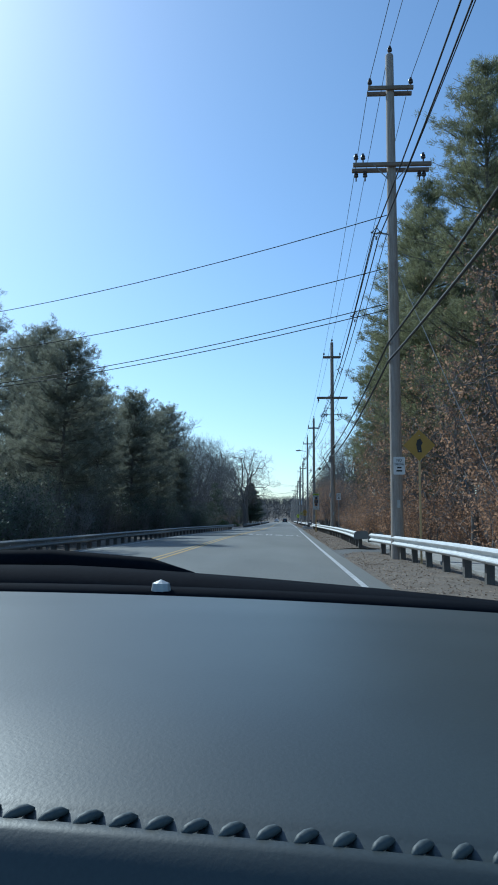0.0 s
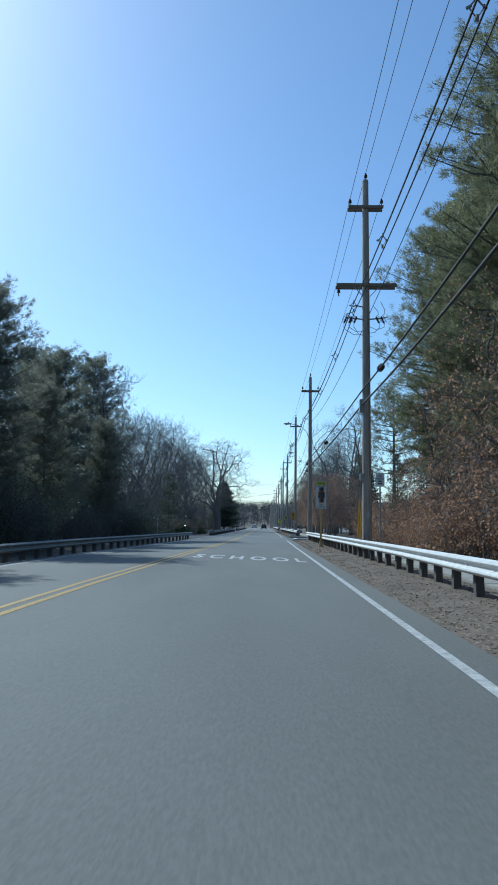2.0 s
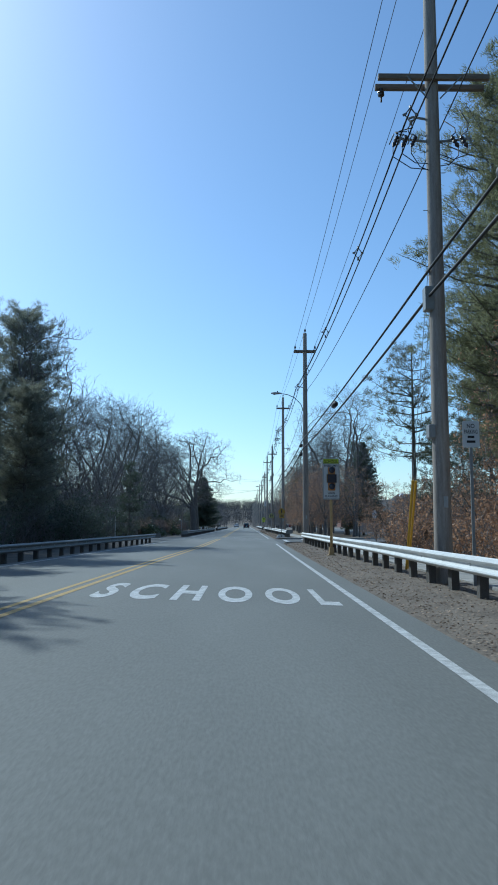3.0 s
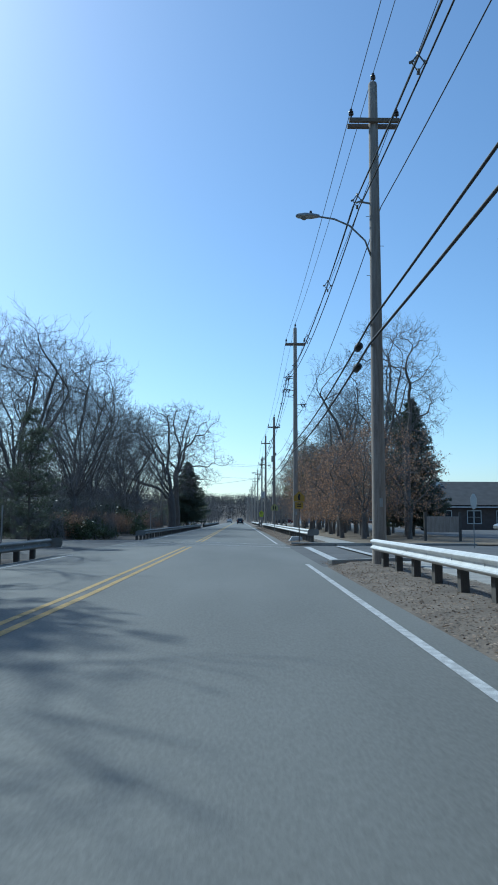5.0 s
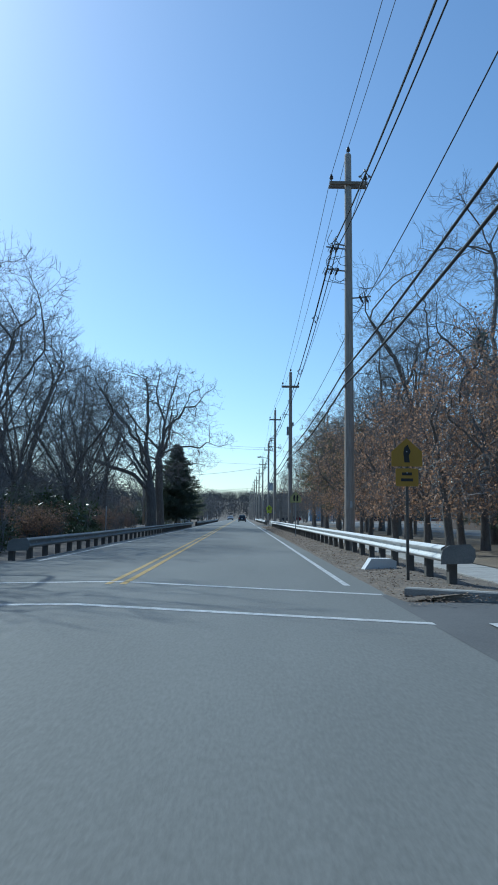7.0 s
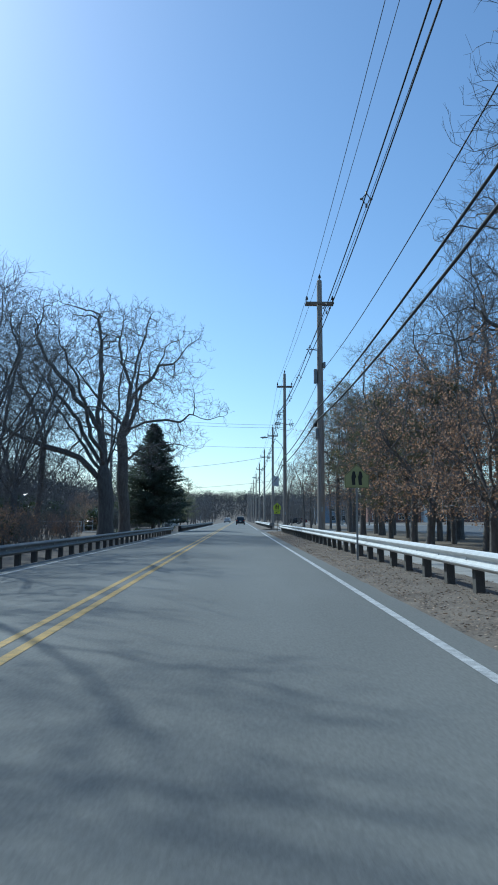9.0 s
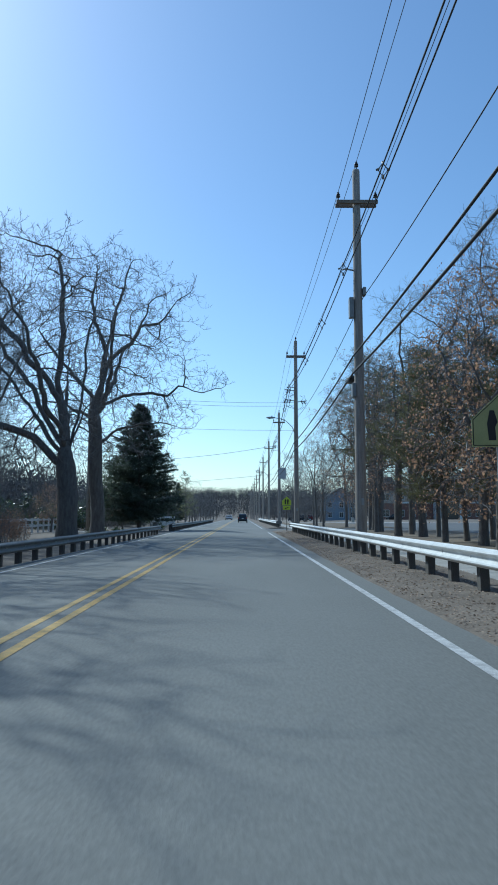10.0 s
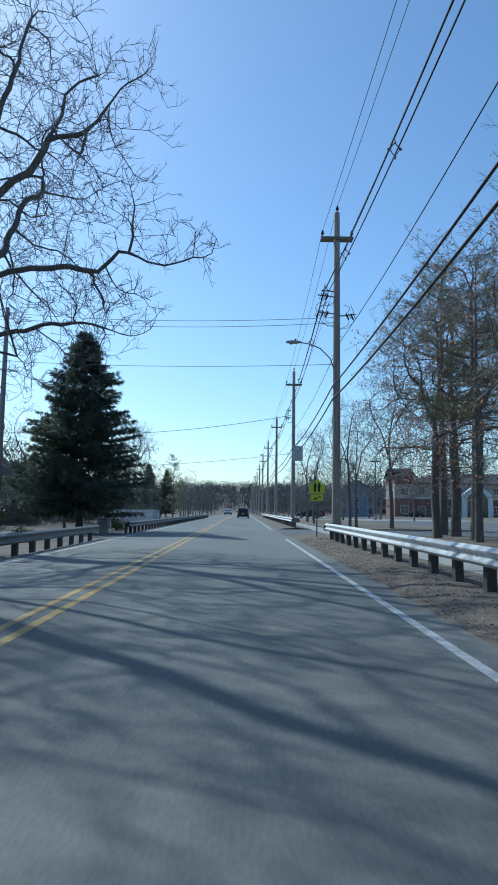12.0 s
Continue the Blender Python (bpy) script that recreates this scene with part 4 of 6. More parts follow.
# the two great oaks
oak_a = bare_tree(11, 17.3, 6.6, 4.0, 0.55, label="great bare spreading oak beside the road", shape="spread", n=3000, step=0.34, leader=0.3, jitter=0.26, reach=0.3, clump=0.5, fine=0.85, thin=0.009, shoot=0.75, rise=0.16, mains=4, off=(-2.9, 0),
                  lobes=[(-8.5, -2, 7.5, 2.0), (-5, 3, 5.5, 1.6)],
                  boughs=[[(0, 0, 4.0), (-1.8, 0, 5.6), (-4.4, -0.6, 6.4), (-8.0, -1.2, 8.2)], [(0, 0, 4.9), (-1.0, 0.4, 9.0), (-0.8, 0.3, 12.6), (-0.6, 0.3, 16.4)], [(0, 0, 4.9), (1.2, 0.3, 8.0), (2.2, 0.2, 10.4)],
                          [(-0.6, 0.2, 7.4), (-2.6, -0.6, 10.5), (-5.2, -1.0, 14.6)], [(0, 0, 4.6), (-2.4, 0.9, 7.6), (-5.6, 1.6, 11.0)]])
oak_a.matrix_basis = pose(-9.5, 142.5, -0.1)
oak_b = bare_tree(37, 19.2, 5.6, 6.2, 0.46, label="great bare oak with long low limbs", shape="spread", n=3000, step=0.34, leader=0.47, jitter=0.26, reach=0.3, clump=0.5, fine=0.85, thin=0.009, shoot=0.75, rise=0.16, mains=0, off=(0.3, 0),
                  lobes=[(7.2, -0.4, 10.6, 1.5), (5.2, -0.7, 7.7, 1.4), (4.0, -0.6, 8.4, 1.0), (5.0, -0.4, 16.4, 1.6), (4.2, -0.4, 12.0, 1.6)],
                  boughs=[[(0, 0, 6.0), (0.9, -0.3, 7.1), (3.2, -0.5, 7.5), (4.6, -0.6, 7.6), (6.5, -0.8, 6.9)], [(0.6, -0.2, 6.8), (1.3, -0.8, 6.5), (2.0, -0.9, 6.3), (2.6, -0.9, 5.3)],
                          [(0, 0, 8.2), (1.4, -0.2, 9.3), (2.4, -0.2, 9.5), (4.9, -0.3, 9.5), (5.6, -0.4, 10.1), (6.6, -0.4, 9.5), (8.3, -0.4, 9.9)], [(4.9, -0.3, 9.5), (5.4, -0.5, 8.6), (6.4, -0.6, 8.2)],
                          [(0, 0, 9.2), (0.9, 0.0, 12.0), (2.2, 0.0, 13.2), (2.7, 0.0, 14.4), (4.1, -0.3, 14.3), (5.2, -0.3, 15.9), (6.4, -0.4, 17.0)], [(2.6, 0.0, 14.2), (3.3, -0.2, 16.0), (5.2, -0.3, 17.2)],
                          [(0, 0, 9.6), (0.3, 0, 12.0), (0.9, 0, 15.0), (1.6, 0, 17.2), (2.3, 0, 19.4)], [(0.4, 0, 12.2), (-0.6, 0.4, 14.8), (-0.4, 0.6, 18.6)],
                          [(0, 0, 8.8), (-2.6, 0.6, 11.5), (-4.6, 0.8, 14.4)], [(0, 0, 7.4), (-2.8, 0.9, 9.0), (-5.2, 1.0, 9.6)], [(0, 0, 9.0), (0.6, 2.4, 11.5), (1.5, 4.0, 14.8)], [(0, 0, 8.6), (1.2, -2.4, 11.0), (1.8, -4.0, 14.0)]])
oak_b.matrix_basis = pose(-9.5, 150.7, -0.1)
spr = spruce_tree(5, 11.5, 5.2, "dense conical dark spruce beside the road")
spr.matrix_basis = pose(-9.2, 168, 0)
placed_spruce = copy_thing(spr, Matrix())
placed_spruce.matrix_basis = pose(14.0, 98, 0, 0, 0, 70) @ Matrix.Diagonal((0.72, 0.72, 0.98, 1))
for x, y, k in ((-14.7, 240, 0.73), (-12.9, 250, 0.7)):
    far_spruce = copy_thing(spr, Matrix())
    far_spruce.matrix_basis = pose(x, y, 0, 0, 0, 40 * k) @ Matrix.Diagonal((k * 0.75, k * 0.75, k, 1))

# slender bare trees
placed(bare_tree(31, 12, 2.9, 2.4, 0.15, shape="fan", n=900, step=0.28, leader=0.5, jitter=0.11, reach=0.6, shoot=0.9, rise=0.3), [(-16.5, 92, 1.1), (-12.6, 56, 1.15), (-14.5, 60, 0.95), (-15.0, 66, 1.15), (-16, 72, 1.0), (-17, 79, 1.1), (14, 112, 1.2), (13, 140, 1.15), (12, 132, 1.2), (-20, 108, 1.3), (-26, 180, 1.1), (8.0, 180, 0.8), (9.4, 186, 0.8),
       (11.5, 182, 0.95), (7.3, 200, 0.8), (9, 193, 0.8), (8, 215, 0.9), (-11, 196, 0.8), (-12.5, 210, 0.9)], seed=5)

# bare trees with smooth rising limbs and very fine twigs
placed(bare_tree(49, 15, 4.8, 2.6, 0.26, label="bare tree with a broad fan of fine grey twigs", shape="fan", n=1900, thin=0.0065, step=0.32, leader=0.2, jitter=0.09, reach=0.4, clump=0.45, fine=0.8, pull_in=4.0, rise=0.3, mains=10), [(-15.3, 107, 1.12), (-18.5, 126, 1.2), (-18, 99, 1.1), (-17, 140, 1.15)], seed=35)
placed(bare_tree(52, 13, 4.4, 2.2, 0.22, label="bare tree with a rounded crown of fine twigs", n=1700, thin=0.0065, step=0.32, leader=0.25, jitter=0.12, reach=0.4, clump=0.45, fine=0.8, rise=0.25, mains=9), [(-12.6, 118, 0.98), (-14.6, 87, 1.12), (-13.2, 98, 0.95), (-13.6, 127, 1.05), (-15, 113, 1.1), (-13.4, 134, 1.0), (-19, 150, 1.1), (-14, 70, 0.85)], seed=36)

# tall bare oaks of the school lawn
placed(bare_tree(47, 17, 3.9, 5.0, 0.27, label="tall bare oak with crooked dark limbs", shape="fan", n=1700, step=0.33, leader=0.45, jitter=0.28, reach=0.3, clump=0.4, fine=0.75), [(9.9, 108.6, 1.0), (11.6, 119, 0.92), (12.2, 92, 0.92), (13.2, 127, 0.95), (10.9, 146, 0.9), (-15.2, 145, 0.95)], seed=31)
placed(bare_tree(48, 18.5, 4.6, 4.5, 0.33, label="big bare oak with rough forking limbs", n=2000, step=0.34, leader=0.5, jitter=0.32, reach=0.25, clump=0.4, fine=0.8, rise=0.06), [(12.5, 101, 1.0), (10.6, 115, 0.85), (13.5, 135, 0.85), (-17.5, 117, 0.8)], seed=32)

# pines
placed(pine_tree(51, 22, 0.26, 0.2, 3.6, whorls=42, per=7, tuft=6, fluff=3), [(10.1, 24, 1.16), (10.0, 12.5, 1.08), (10.6, 2, 1.13), (13.5, 10, 1.1), (12.0, -12, 1.05), (16, 20, 1.0), (17, 46, 1.0), (18, -4, 1.1), (20, 32, 1.1), (14, -24, 1)], seed=6)
placed(pine_tree(53, 19, 0.22, 0.24, 3.3, whorls=32, per=6, tuft=6, fluff=3), [(9.4, 37, 1.04), (10.6, 33, 1.05), (11.6, 31, 1.08), (12.3, 44, 1.0), (14.8, 33, 1.05), (11.5, 17, 1.0), (22, 18, 1.1), (16, 55, 0.9)], seed=7)
placed(pine_tree(57, 12.5, 0.15, 0.1, 2.6, mat=M_SPRUCE, whorls=24, label="young dark green conifer at the wood's edge"), [(12.5, 48, 0.9), (12.5, 53, 0.6), (9.3, 8, 0.6), (8.8, 20, 0.5), (14.5, 108, 1.0), (9.0, 46, 0.5), (-10.2, 75, 0.55)], seed=8)
placed(pine_tree(59, 15, 0.2, 0.12, 3.3, whorls=34, per=8, tuft=6, fluff=3, dome=True, mat=M_PINE3, label="dark green pine with rounded crown"), [(-17.3, 18, 1.02), (-15.7, 60, 1.08), (-13.5, 30, 0.85), (-14, 44, 0.85), (-19, 36, 1.0), (-18, 52, 1.0), (-22, 26, 1.1), (-13, 8, 0.8), (-17, 2, 0.95), (-22, 64, 1.1), (-15, -14, 0.9), (-24, 44, 1.1), (-14, 20, 0.7), (-12.4, 37, 0.6), (-12.6, 52, 0.62)], seed=9)
placed(pine_tree(61, 12.6, 0.2, 0.42, 3.0, mat=M_PINE2, whorls=14, per=4, tuft=5, label="yellow-green pine among the school trees"), [(11.2, 150.6, 1.0), (11.2, 59.5, 1.08), (10.2, 157.6, 1.0), (11.8, 169, 1.3), (14.2, 162, 1.1)], seed=10)

placed(pine_tree(67, 10.5, 0.18, 0.2, 3.2, mat=M_PINE2, whorls=22, per=5, tuft=8, label="bushy yellow-green pine among the school trees"), [(9.6, 137, 0.9), (11.4, 132, 0.95), (11.8, 146, 0.95), (10.4, 126, 0.8), (13, 120, 0.9)], seed=17)

# oaks with dead leaves
placed(russet_tree(71, 11, 3.5, 1.8, 0.2, 0.85, n=1000, step=0.3, jitter=0.28, fine=0.6, shoot=0.8), [(8.8, 12, 0.98), (9.6, 3, 1.0), (8.2, -12, 1.0), (9.0, 22, 0.9), (8.9, 31, 0.75), (10.8, -2, 1.0), (8.8, 127, 0.9), (10.5, 117, 0.8), (9.0, -20, 1.1), (11.2, 40, 0.75)], seed=11)
placed(russet_tree(73, 8, 3.1, 1.7, 0.17, 0.7, n=900, step=0.28, jitter=0.32, fine=0.6, shoot=0.8, label="small oak with dead leaves on crooked boughs"), [(7.2, 90.5, 0.84), (8.3, 87.7, 0.95), (9.9, 98, 0.95), (9.4, 93.5, 1.0), (7.6, 95, 0.85), (8.6, 106, 0.95), (11.4, 88, 0.9), (11, 108, 1.0), (9.4, 118, 0.9), (8.0, 6, 0.9), (7.8, 17, 0.85), (8.2, 27, 0.65), (7.8, -4, 0.95), (7.6, 35, 0.5), (7.8, 43, 0.42), (7.9, 52, 0.45), (8.0, 121, 0.95), (8.0, 103, 0.9),
       (7.9, 113, 0.8), (-12, 176, 0.5), (-15, 160, 0.45), (11, 138, 0.85)], seed=12)
placed(russet_tree(79, 4.2, 1.5, 0.4, 0.05, 0.9, n=260, step=0.2, fine=0.5, shoot=0.5, label="low thicket of saplings with russet leaves"), [(7.4, 1, 0.8), (7.6, 10, 0.7), (7.5, 22, 0.8), (7.6, 31, 0.75), (7.5, 40, 0.6), (7.8, 47, 0.7), (7.6, 54, 0.6), (7.7, -9, 0.8), (7.5, -16, 0.9), (-10.8, 100, 0.5), (-10.8, 124, 0.5)], seed=13)
er = random.Random(61)
placed(evergreen_shrub(81, 1.5, "broad evergreen shrub with glossy sunlit leaves"), [(-10.6, 89.5, 1.15), (-9.9, 93, 0.8), (-12, 91.5, 1.3), (-9.6, 108, 0.8), (-10.5, 116, 0.9), (-10.4, 156, 0.6), (-9.4, 158, 0.5), (-8.5, 176, 0.7), (-11, 64, 0.8), (-12.6, 88, 1.1), (-11.2, 97, 1.2), (-13, 94.5, 1.5)]
       + [(er.uniform(-18, -12.5), y + er.uniform(-1, 1), er.uniform(1.2, 2.3)) for y in np.arange(96, 136, 2.6)] + [(er.uniform(-26, -18), y, er.uniform(2.0, 3.0)) for y in np.arange(88, 138, 4.5)] + [(er.uniform(-30, -24), y, er.uniform(2.0, 3.0)) for y in np.arange(140, 200, 4.5)] + [(er.uniform(-20, -15), y, er.uniform(1.4, 2.2)) for y in np.arange(170, 240, 5)], seed=14)

# tall oaks with level boughs and a few leaves, by the second drive
placed(russet_tree(83, 13.5, 4.4, 3.0, 0.25, 0.28, label="tall oak with level boughs and a few russet leaves", n=1500, step=0.33, leader=0.5, jitter=0.3, reach=0.3, fine=0.6, rise=0.0, mains=3, boughs=[[(0, 0, 6.5), (0.25, 0.1, 9.5), (0.1, 0, 12.6)], [(0, 0, 5.0), (-1.6, 0.2, 5.4), (-4.2, 0.4, 5.3)], [(0, 0, 5.8), (1.8, -0.4, 6.2), (4.2, -0.6, 6.0)]]), [(11.1, 160.6, 1.05), (11.7, 166, 1.0), (9.85, 163, 0.9), (9.6, 147, 0.85), (10.2, 133, 0.8)], seed=33)

# brush under the trees
def thicket(seed, height, wide, label, leaves=0):
    rnd, nr = random.Random(seed), np.random.RandomState(seed)
    g, pts = Geo(), []
    for k in range(70):
        p = Vector((rnd.gauss(0, 0.4), rnd.gauss(0, 0.4), 0))
        p = p * wide * min(1.0, 0.55 / max(p.length, 0.01)) + Vector((0, 0, -0.1))
        d = Vector((rnd.gauss(0, 0.25), rnd.gauss(0, 0.25), 1)).normalized()
        h = height * rnd.uniform(0.5, 1.05)
        e = p + d * h + Vector((rnd.gauss(0, 0.2), rnd.gauss(0, 0.2), 0))
        m = p.lerp(e, 0.5) + Vector((rnd.gauss(0, 0.1), rnd.gauss(0, 0.1), 0))
        g.tube([p, m, e], [0.016, 0.011, 0.005], 3, False)
        for j in range(9):
            s = rnd.uniform(0.15, 1)
            q = p.lerp(m, s * 2) if s < 0.5 else m.lerp(e, s * 2 - 1)
            w = q + Vector((rnd.gauss(0, 0.35), rnd.gauss(0, 0.35), rnd.uniform(0.1, 0.6)))
            g.tube([q, q.lerp(w, 0.5) + Vector((rnd.gauss(0, 0.06), 0, 0.03)), w], [0.008, 0.006, 0.004], 3, False)
            pts += [w, q.lerp(w, 0.5)]
    t = thing("thicket", label, "shrub", "brush under the trees")
    tagged(part("brush", g, M_TWIG, t), kind="stuff")
    if leaves:
        v = leaf_cards([tuple(q) for q in pts], 0.11, 0.07, nr, 0.5, leaves, 0.15)
        part("leaves", card_mesh("leaves", v, M_RUSSET if leaves < 5 else M_SPRUCE), None, t)
    return t


hr = random.Random(12)
clear_left = lambda y: not (66 < y < 87 or 136 < y < 170)
placed(thicket(101, 2.8, 3.2, "tangled bare brush under the trees"), [(hr.uniform(-15, -11.0), y + hr.uniform(-1.5, 1.5), hr.uniform(0.6, 1.2)) for y in np.arange(-12, 134, 3.2) if clear_left(y)]
       + [(hr.uniform(-22, -15), y, hr.uniform(0.9, 1.4)) for y in np.arange(-12, 210, 5) if clear_left(y)] + [(hr.uniform(8.5, 16), y, hr.uniform(0.8, 1.3)) for y in np.arange(-24, 46, 4)], seed=21)
placed(thicket(103, 2.6, 3.0, "brush with dry brown leaves under the trees", 4), [(hr.uniform(7.6, 11.5), y, hr.uniform(0.6, 1.15)) for y in np.arange(-22, 45, 2.6)] + [(9.8, 55, 0.75), (11.5, 51, 0.8)] + [(hr.uniform(-13, -10.8), y, hr.uniform(0.5, 0.9)) for y in np.arange(90, 140, 8)]
       + [(12.5, 59, 0.7)], seed=22)
placed(thicket(105, 3.0, 3.2, "dark evergreen undergrowth beneath the tall trees", 6), [(hr.uniform(-16, -11.5), y, hr.uniform(0.7, 1.15)) for y in np.arange(-10, 66, 3.6)] + [(hr.uniform(-20, -13.5), y, hr.uniform(0.7, 1.2)) for y in np.arange(90, 210, 6) if clear_left(y)]
       + [(hr.uniform(11, 18), y, hr.uniform(0.8, 1.3)) for y in np.arange(-20, 58, 4.5)], seed=23)

# fill the woods farther in
fr = random.Random(99)
depth_a = bare_tree(91, 12, 3.6, 1.5, 0.17, n=420, step=0.4, leader=0.4, reach=0.4, fine=0.6, rise=0.2)
placed(depth_a, [(fr.uniform(-42, -22), y + fr.uniform(-3, 3), fr.uniform(0.8, 1.2)) for y in range(-10, 260, 4)] + [(fr.uniform(20, 40), y + fr.uniform(-3, 3), fr.uniform(0.9, 1.3)) for y in range(-20, 60, 8)]
       + [(fr.uniform(-18, -10), y + fr.uniform(-3, 3), fr.uniform(0.6, 0.9)) for y in range(182, 420, 7)] + [(fr.uniform(8, 22), y + fr.uniform(-3, 3), fr.uniform(0.6, 0.95)) for y in range(225, 440, 11)] + [(fr.uniform(12, 30), y, fr.uniform(0.7, 1.0)) for y in range(236, 286, 6)], seed=15)
depth_b = pine_tree(93, 14, 0.2, 0.15, 3.4, whorls=16, per=4, tuft=5)
placed(depth_b, [(fr.uniform(-40, -22), y + fr.uniform(-3, 3), fr.uniform(0.8, 1.2)) for y in range(-20, 90, 9)] + [(fr.uniform(18, 34), y + fr.uniform(-3, 3), fr.uniform(1.0, 1.4)) for y in range(-30, 62, 8)]
       + [(fr.uniform(-20, -10), y, fr.uniform(0.5, 0.75)) for y in (190, 206, 232, 262, 300, 340)], seed=16)

# wooded ridge at the end of the road
nr = np.random.RandomState(7)
spots = []
while len(spots) < 3000:
    x, y = (nr.uniform(-420, 420) if nr.rand() < 0.6 else nr.normal(0, 50)), nr.uniform(440, 900)
    if abs(x + 2) > 7 + nr.uniform(0, 6) or y > 545:
        spots.append((x, y, ground_height(x, y), nr.uniform(7, 12)))
while len(spots) < 6600:      # woods well back on both sides
    y = nr.uniform(-80, 440)
    x = nr.uniform(-95, -40) if nr.rand() < 0.6 or 62 < y < 330 else nr.uniform(38, 90)
    spots.append((x, y, ground_height(x, y), nr.uniform(8, 14)))
while len(spots) < 7200:      # behind the school
    x, y = nr.uniform(12, 120), nr.uniform(345, 440)
    spots.append((x, y, ground_height(x, y), nr.uniform(8, 13)))
cl = []
for x, y, z, h in spots:
    q = nr.normal(0, 1, (44, 3)) * (h * 0.2, h * 0.2, 0) + (x, y, z)
    q[:, 2] += h * nr.beta(1.7, 1.5, 44)
    cl.append(q)
v = leaf_cards(np.concatenate(cl), 1.3, 0.3, nr, -1.2, 1, 0.3)
tagged(part("far_woods", card_mesh("far_woods", v, M_FARWOOD), None), "hazy bare woods on a far ridge", "woods", kind="stuff")
v = leaf_cards(np.array([(x, y, z) for x, y, z, h in spots]), 6.0, 0.5, nr, -9, 1, 0.1)
tagged(part("far_trunks", card_mesh("far_trunks", v, M_BARK), None), "trunks of the far woods", "woods", kind="stuff")

# leaves on the verge and the lawn
pts = []
for y in nr.uniform(-40, 160, 60000):
    c = min(2.4, 0.06 + abs(nr.normal(0, 1.1)))
    if ok(y):
        pts.append((along(EDGE, y) + 0.42 + c, y, 0.022 + verge_height(c, y)))
v = leaf_cards(np.array(pts), 0.055, 0.04, nr, 0, 1, 0.012)
base = np.repeat(np.array(pts)[:, 2], 4)
v[:, 2] = base + np.maximum(v[:, 2] - base, -0.01) * 0.35
tagged(part("leaf_litter", card_mesh("leaf_litter", v, M_LITTER), None), "dead leaves scattered over the verge", "leaf litter", kind="stuff")

# ---- signs ----
M_SIGNW = material("white_sign_sheet", (0.60, 0.61, 0.61), (0.70, 0.71, 0.71), 0.45, 3, 40, 0)
M_SIGNK = material("black_sign_ink", (0.012, 0.012, 0.013), (0.02, 0.02, 0.02), 0.5, 3, 40, 0)
# amber lowered to carry the shade on sign faces turned from the sun
M_SIGNY = material("shade_darkened_amber_sheet", (0.34, 0.19, 0.02), (0.42, 0.25, 0.03), 0.45, 3, 40, 0)
M_SIGNG = material("fluorescent_yellow_green_sheet", (0.50, 0.60, 0.03), (0.58, 0.70, 0.05), 0.45, 3, 40, 0)
# yellow-green greyed down: shade on the sign's face put into the sheet colour
M_SIGNSHADE = material("shaded_yellow_green_sheet", (0.36, 0.36, 0.14), (0.46, 0.45, 0.2), 0.5, 3, 40, 0)
M_TAN = material("tan_powder_coated_post", (0.42, 0.29, 0.13), (0.52, 0.37, 0.18), 0.5, 5, 40, 0.05)
M_ORANGE = material("orange_lamp_housing", (0.45, 0.20, 0.06), (0.55, 0.26, 0.09), 0.5, 5, 40, 0)
M_LENS = material("dark_lamp_lens", (0.02, 0.025, 0.045), (0.035, 0.04, 0.06), 0.15, 5, 40, 0)
M_ALU = material("bare_sign_back", (0.42, 0.43, 0.44), (0.52, 0.53, 0.54), 0.5, 5, 40, 0.05, metal=0.3)


def lettering(text, height, width, mat, at, name="lettering"):
    """Raised flat letters on a sign that faces the traffic (towards -y), centred at a place."""
    c = bpy.data.curves.new(name, "FONT")
    c.body, c.size, c.align_x, c.align_y = text, 1.0, "CENTER", "CENTER"
    c.offset = 0.012
    o = bpy.data.objects.new(name, c)
    scene.collection.objects.link(o)
    m = bpy.data.meshes.new_from_object(o.evaluated_get(bpy.context.evaluated_depsgraph_get()))
    bpy.data.objects.remove(o)
    q = np.empty(len(m.vertices) * 3)
    m.vertices.foreach_get("co", q)
    q = q.reshape(-1, 3)
    lo, hi = q.min(0), q.max(0)
    w = min(width, height * (hi[0] - lo[0]) / (hi[1] - lo[1]) * 1.25)
    x = ((q[:, 0] - lo[0]) / (hi[0] - lo[0]) - 0.5) * w
    z = ((q[:, 1] - lo[1]) / (hi[1] - lo[1]) - 0.5) * height
    q = np.stack([x + at[0], np.full(len(x), at[1]), z + at[2]], 1)
    m.vertices.foreach_set("co", q.ravel())
    m.materials.clear()
    m.materials.append(mat)
    m.update()
    return m


def panel(outline, y, thick=0.004):
    return Geo().prism(outline, y, y + thick)


def rect(w, z0, z1, r=0.02):
    h = w / 2
    return [(-h + r, z0), (h - r, z0), (h, z0 + r), (h, z1 - r), (h - r, z1), (-h + r, z1), (-h, z1 - r), (-h, z0 + r)]


def diamond(s, z):
    return [(0, z - s), (s, z), (0, z + s), (-s, z)]


def house_shape(w, z0, z1):
    h = w / 2
    return [(-h, z0), (h, z0), (h, z0 + (z1 - z0) * 0.52), (0, z1), (-h, z0 + (z1 - z0) * 0.52)]


def u_post(t, top, mat):
    g = Geo().prism([(-0.028, 0), (0.028, 0), (0.028, 0.0)][:2] + [(0.028, top), (-0.028, top)], 0.012, 0.035)
    part("post", g, mat, t)
    for z in (top - 0.12, top - 0.55):
        part("bolt", Geo().lathe([(0, -0.004), (0.012, -0.004), (0.012, 0.006), (0, 0.008)], n=8, m=Matrix.Translation((0, -0.004, z)) @ pose(0, 0, 0, 90, 0, 0)), M_ALU, t)


# school speed sign with two lamps and a display
t = thing("school_speed_sign", "white school speed limit sign with dark display on tan post", "sign", at=(3.35, 40.3, 0))
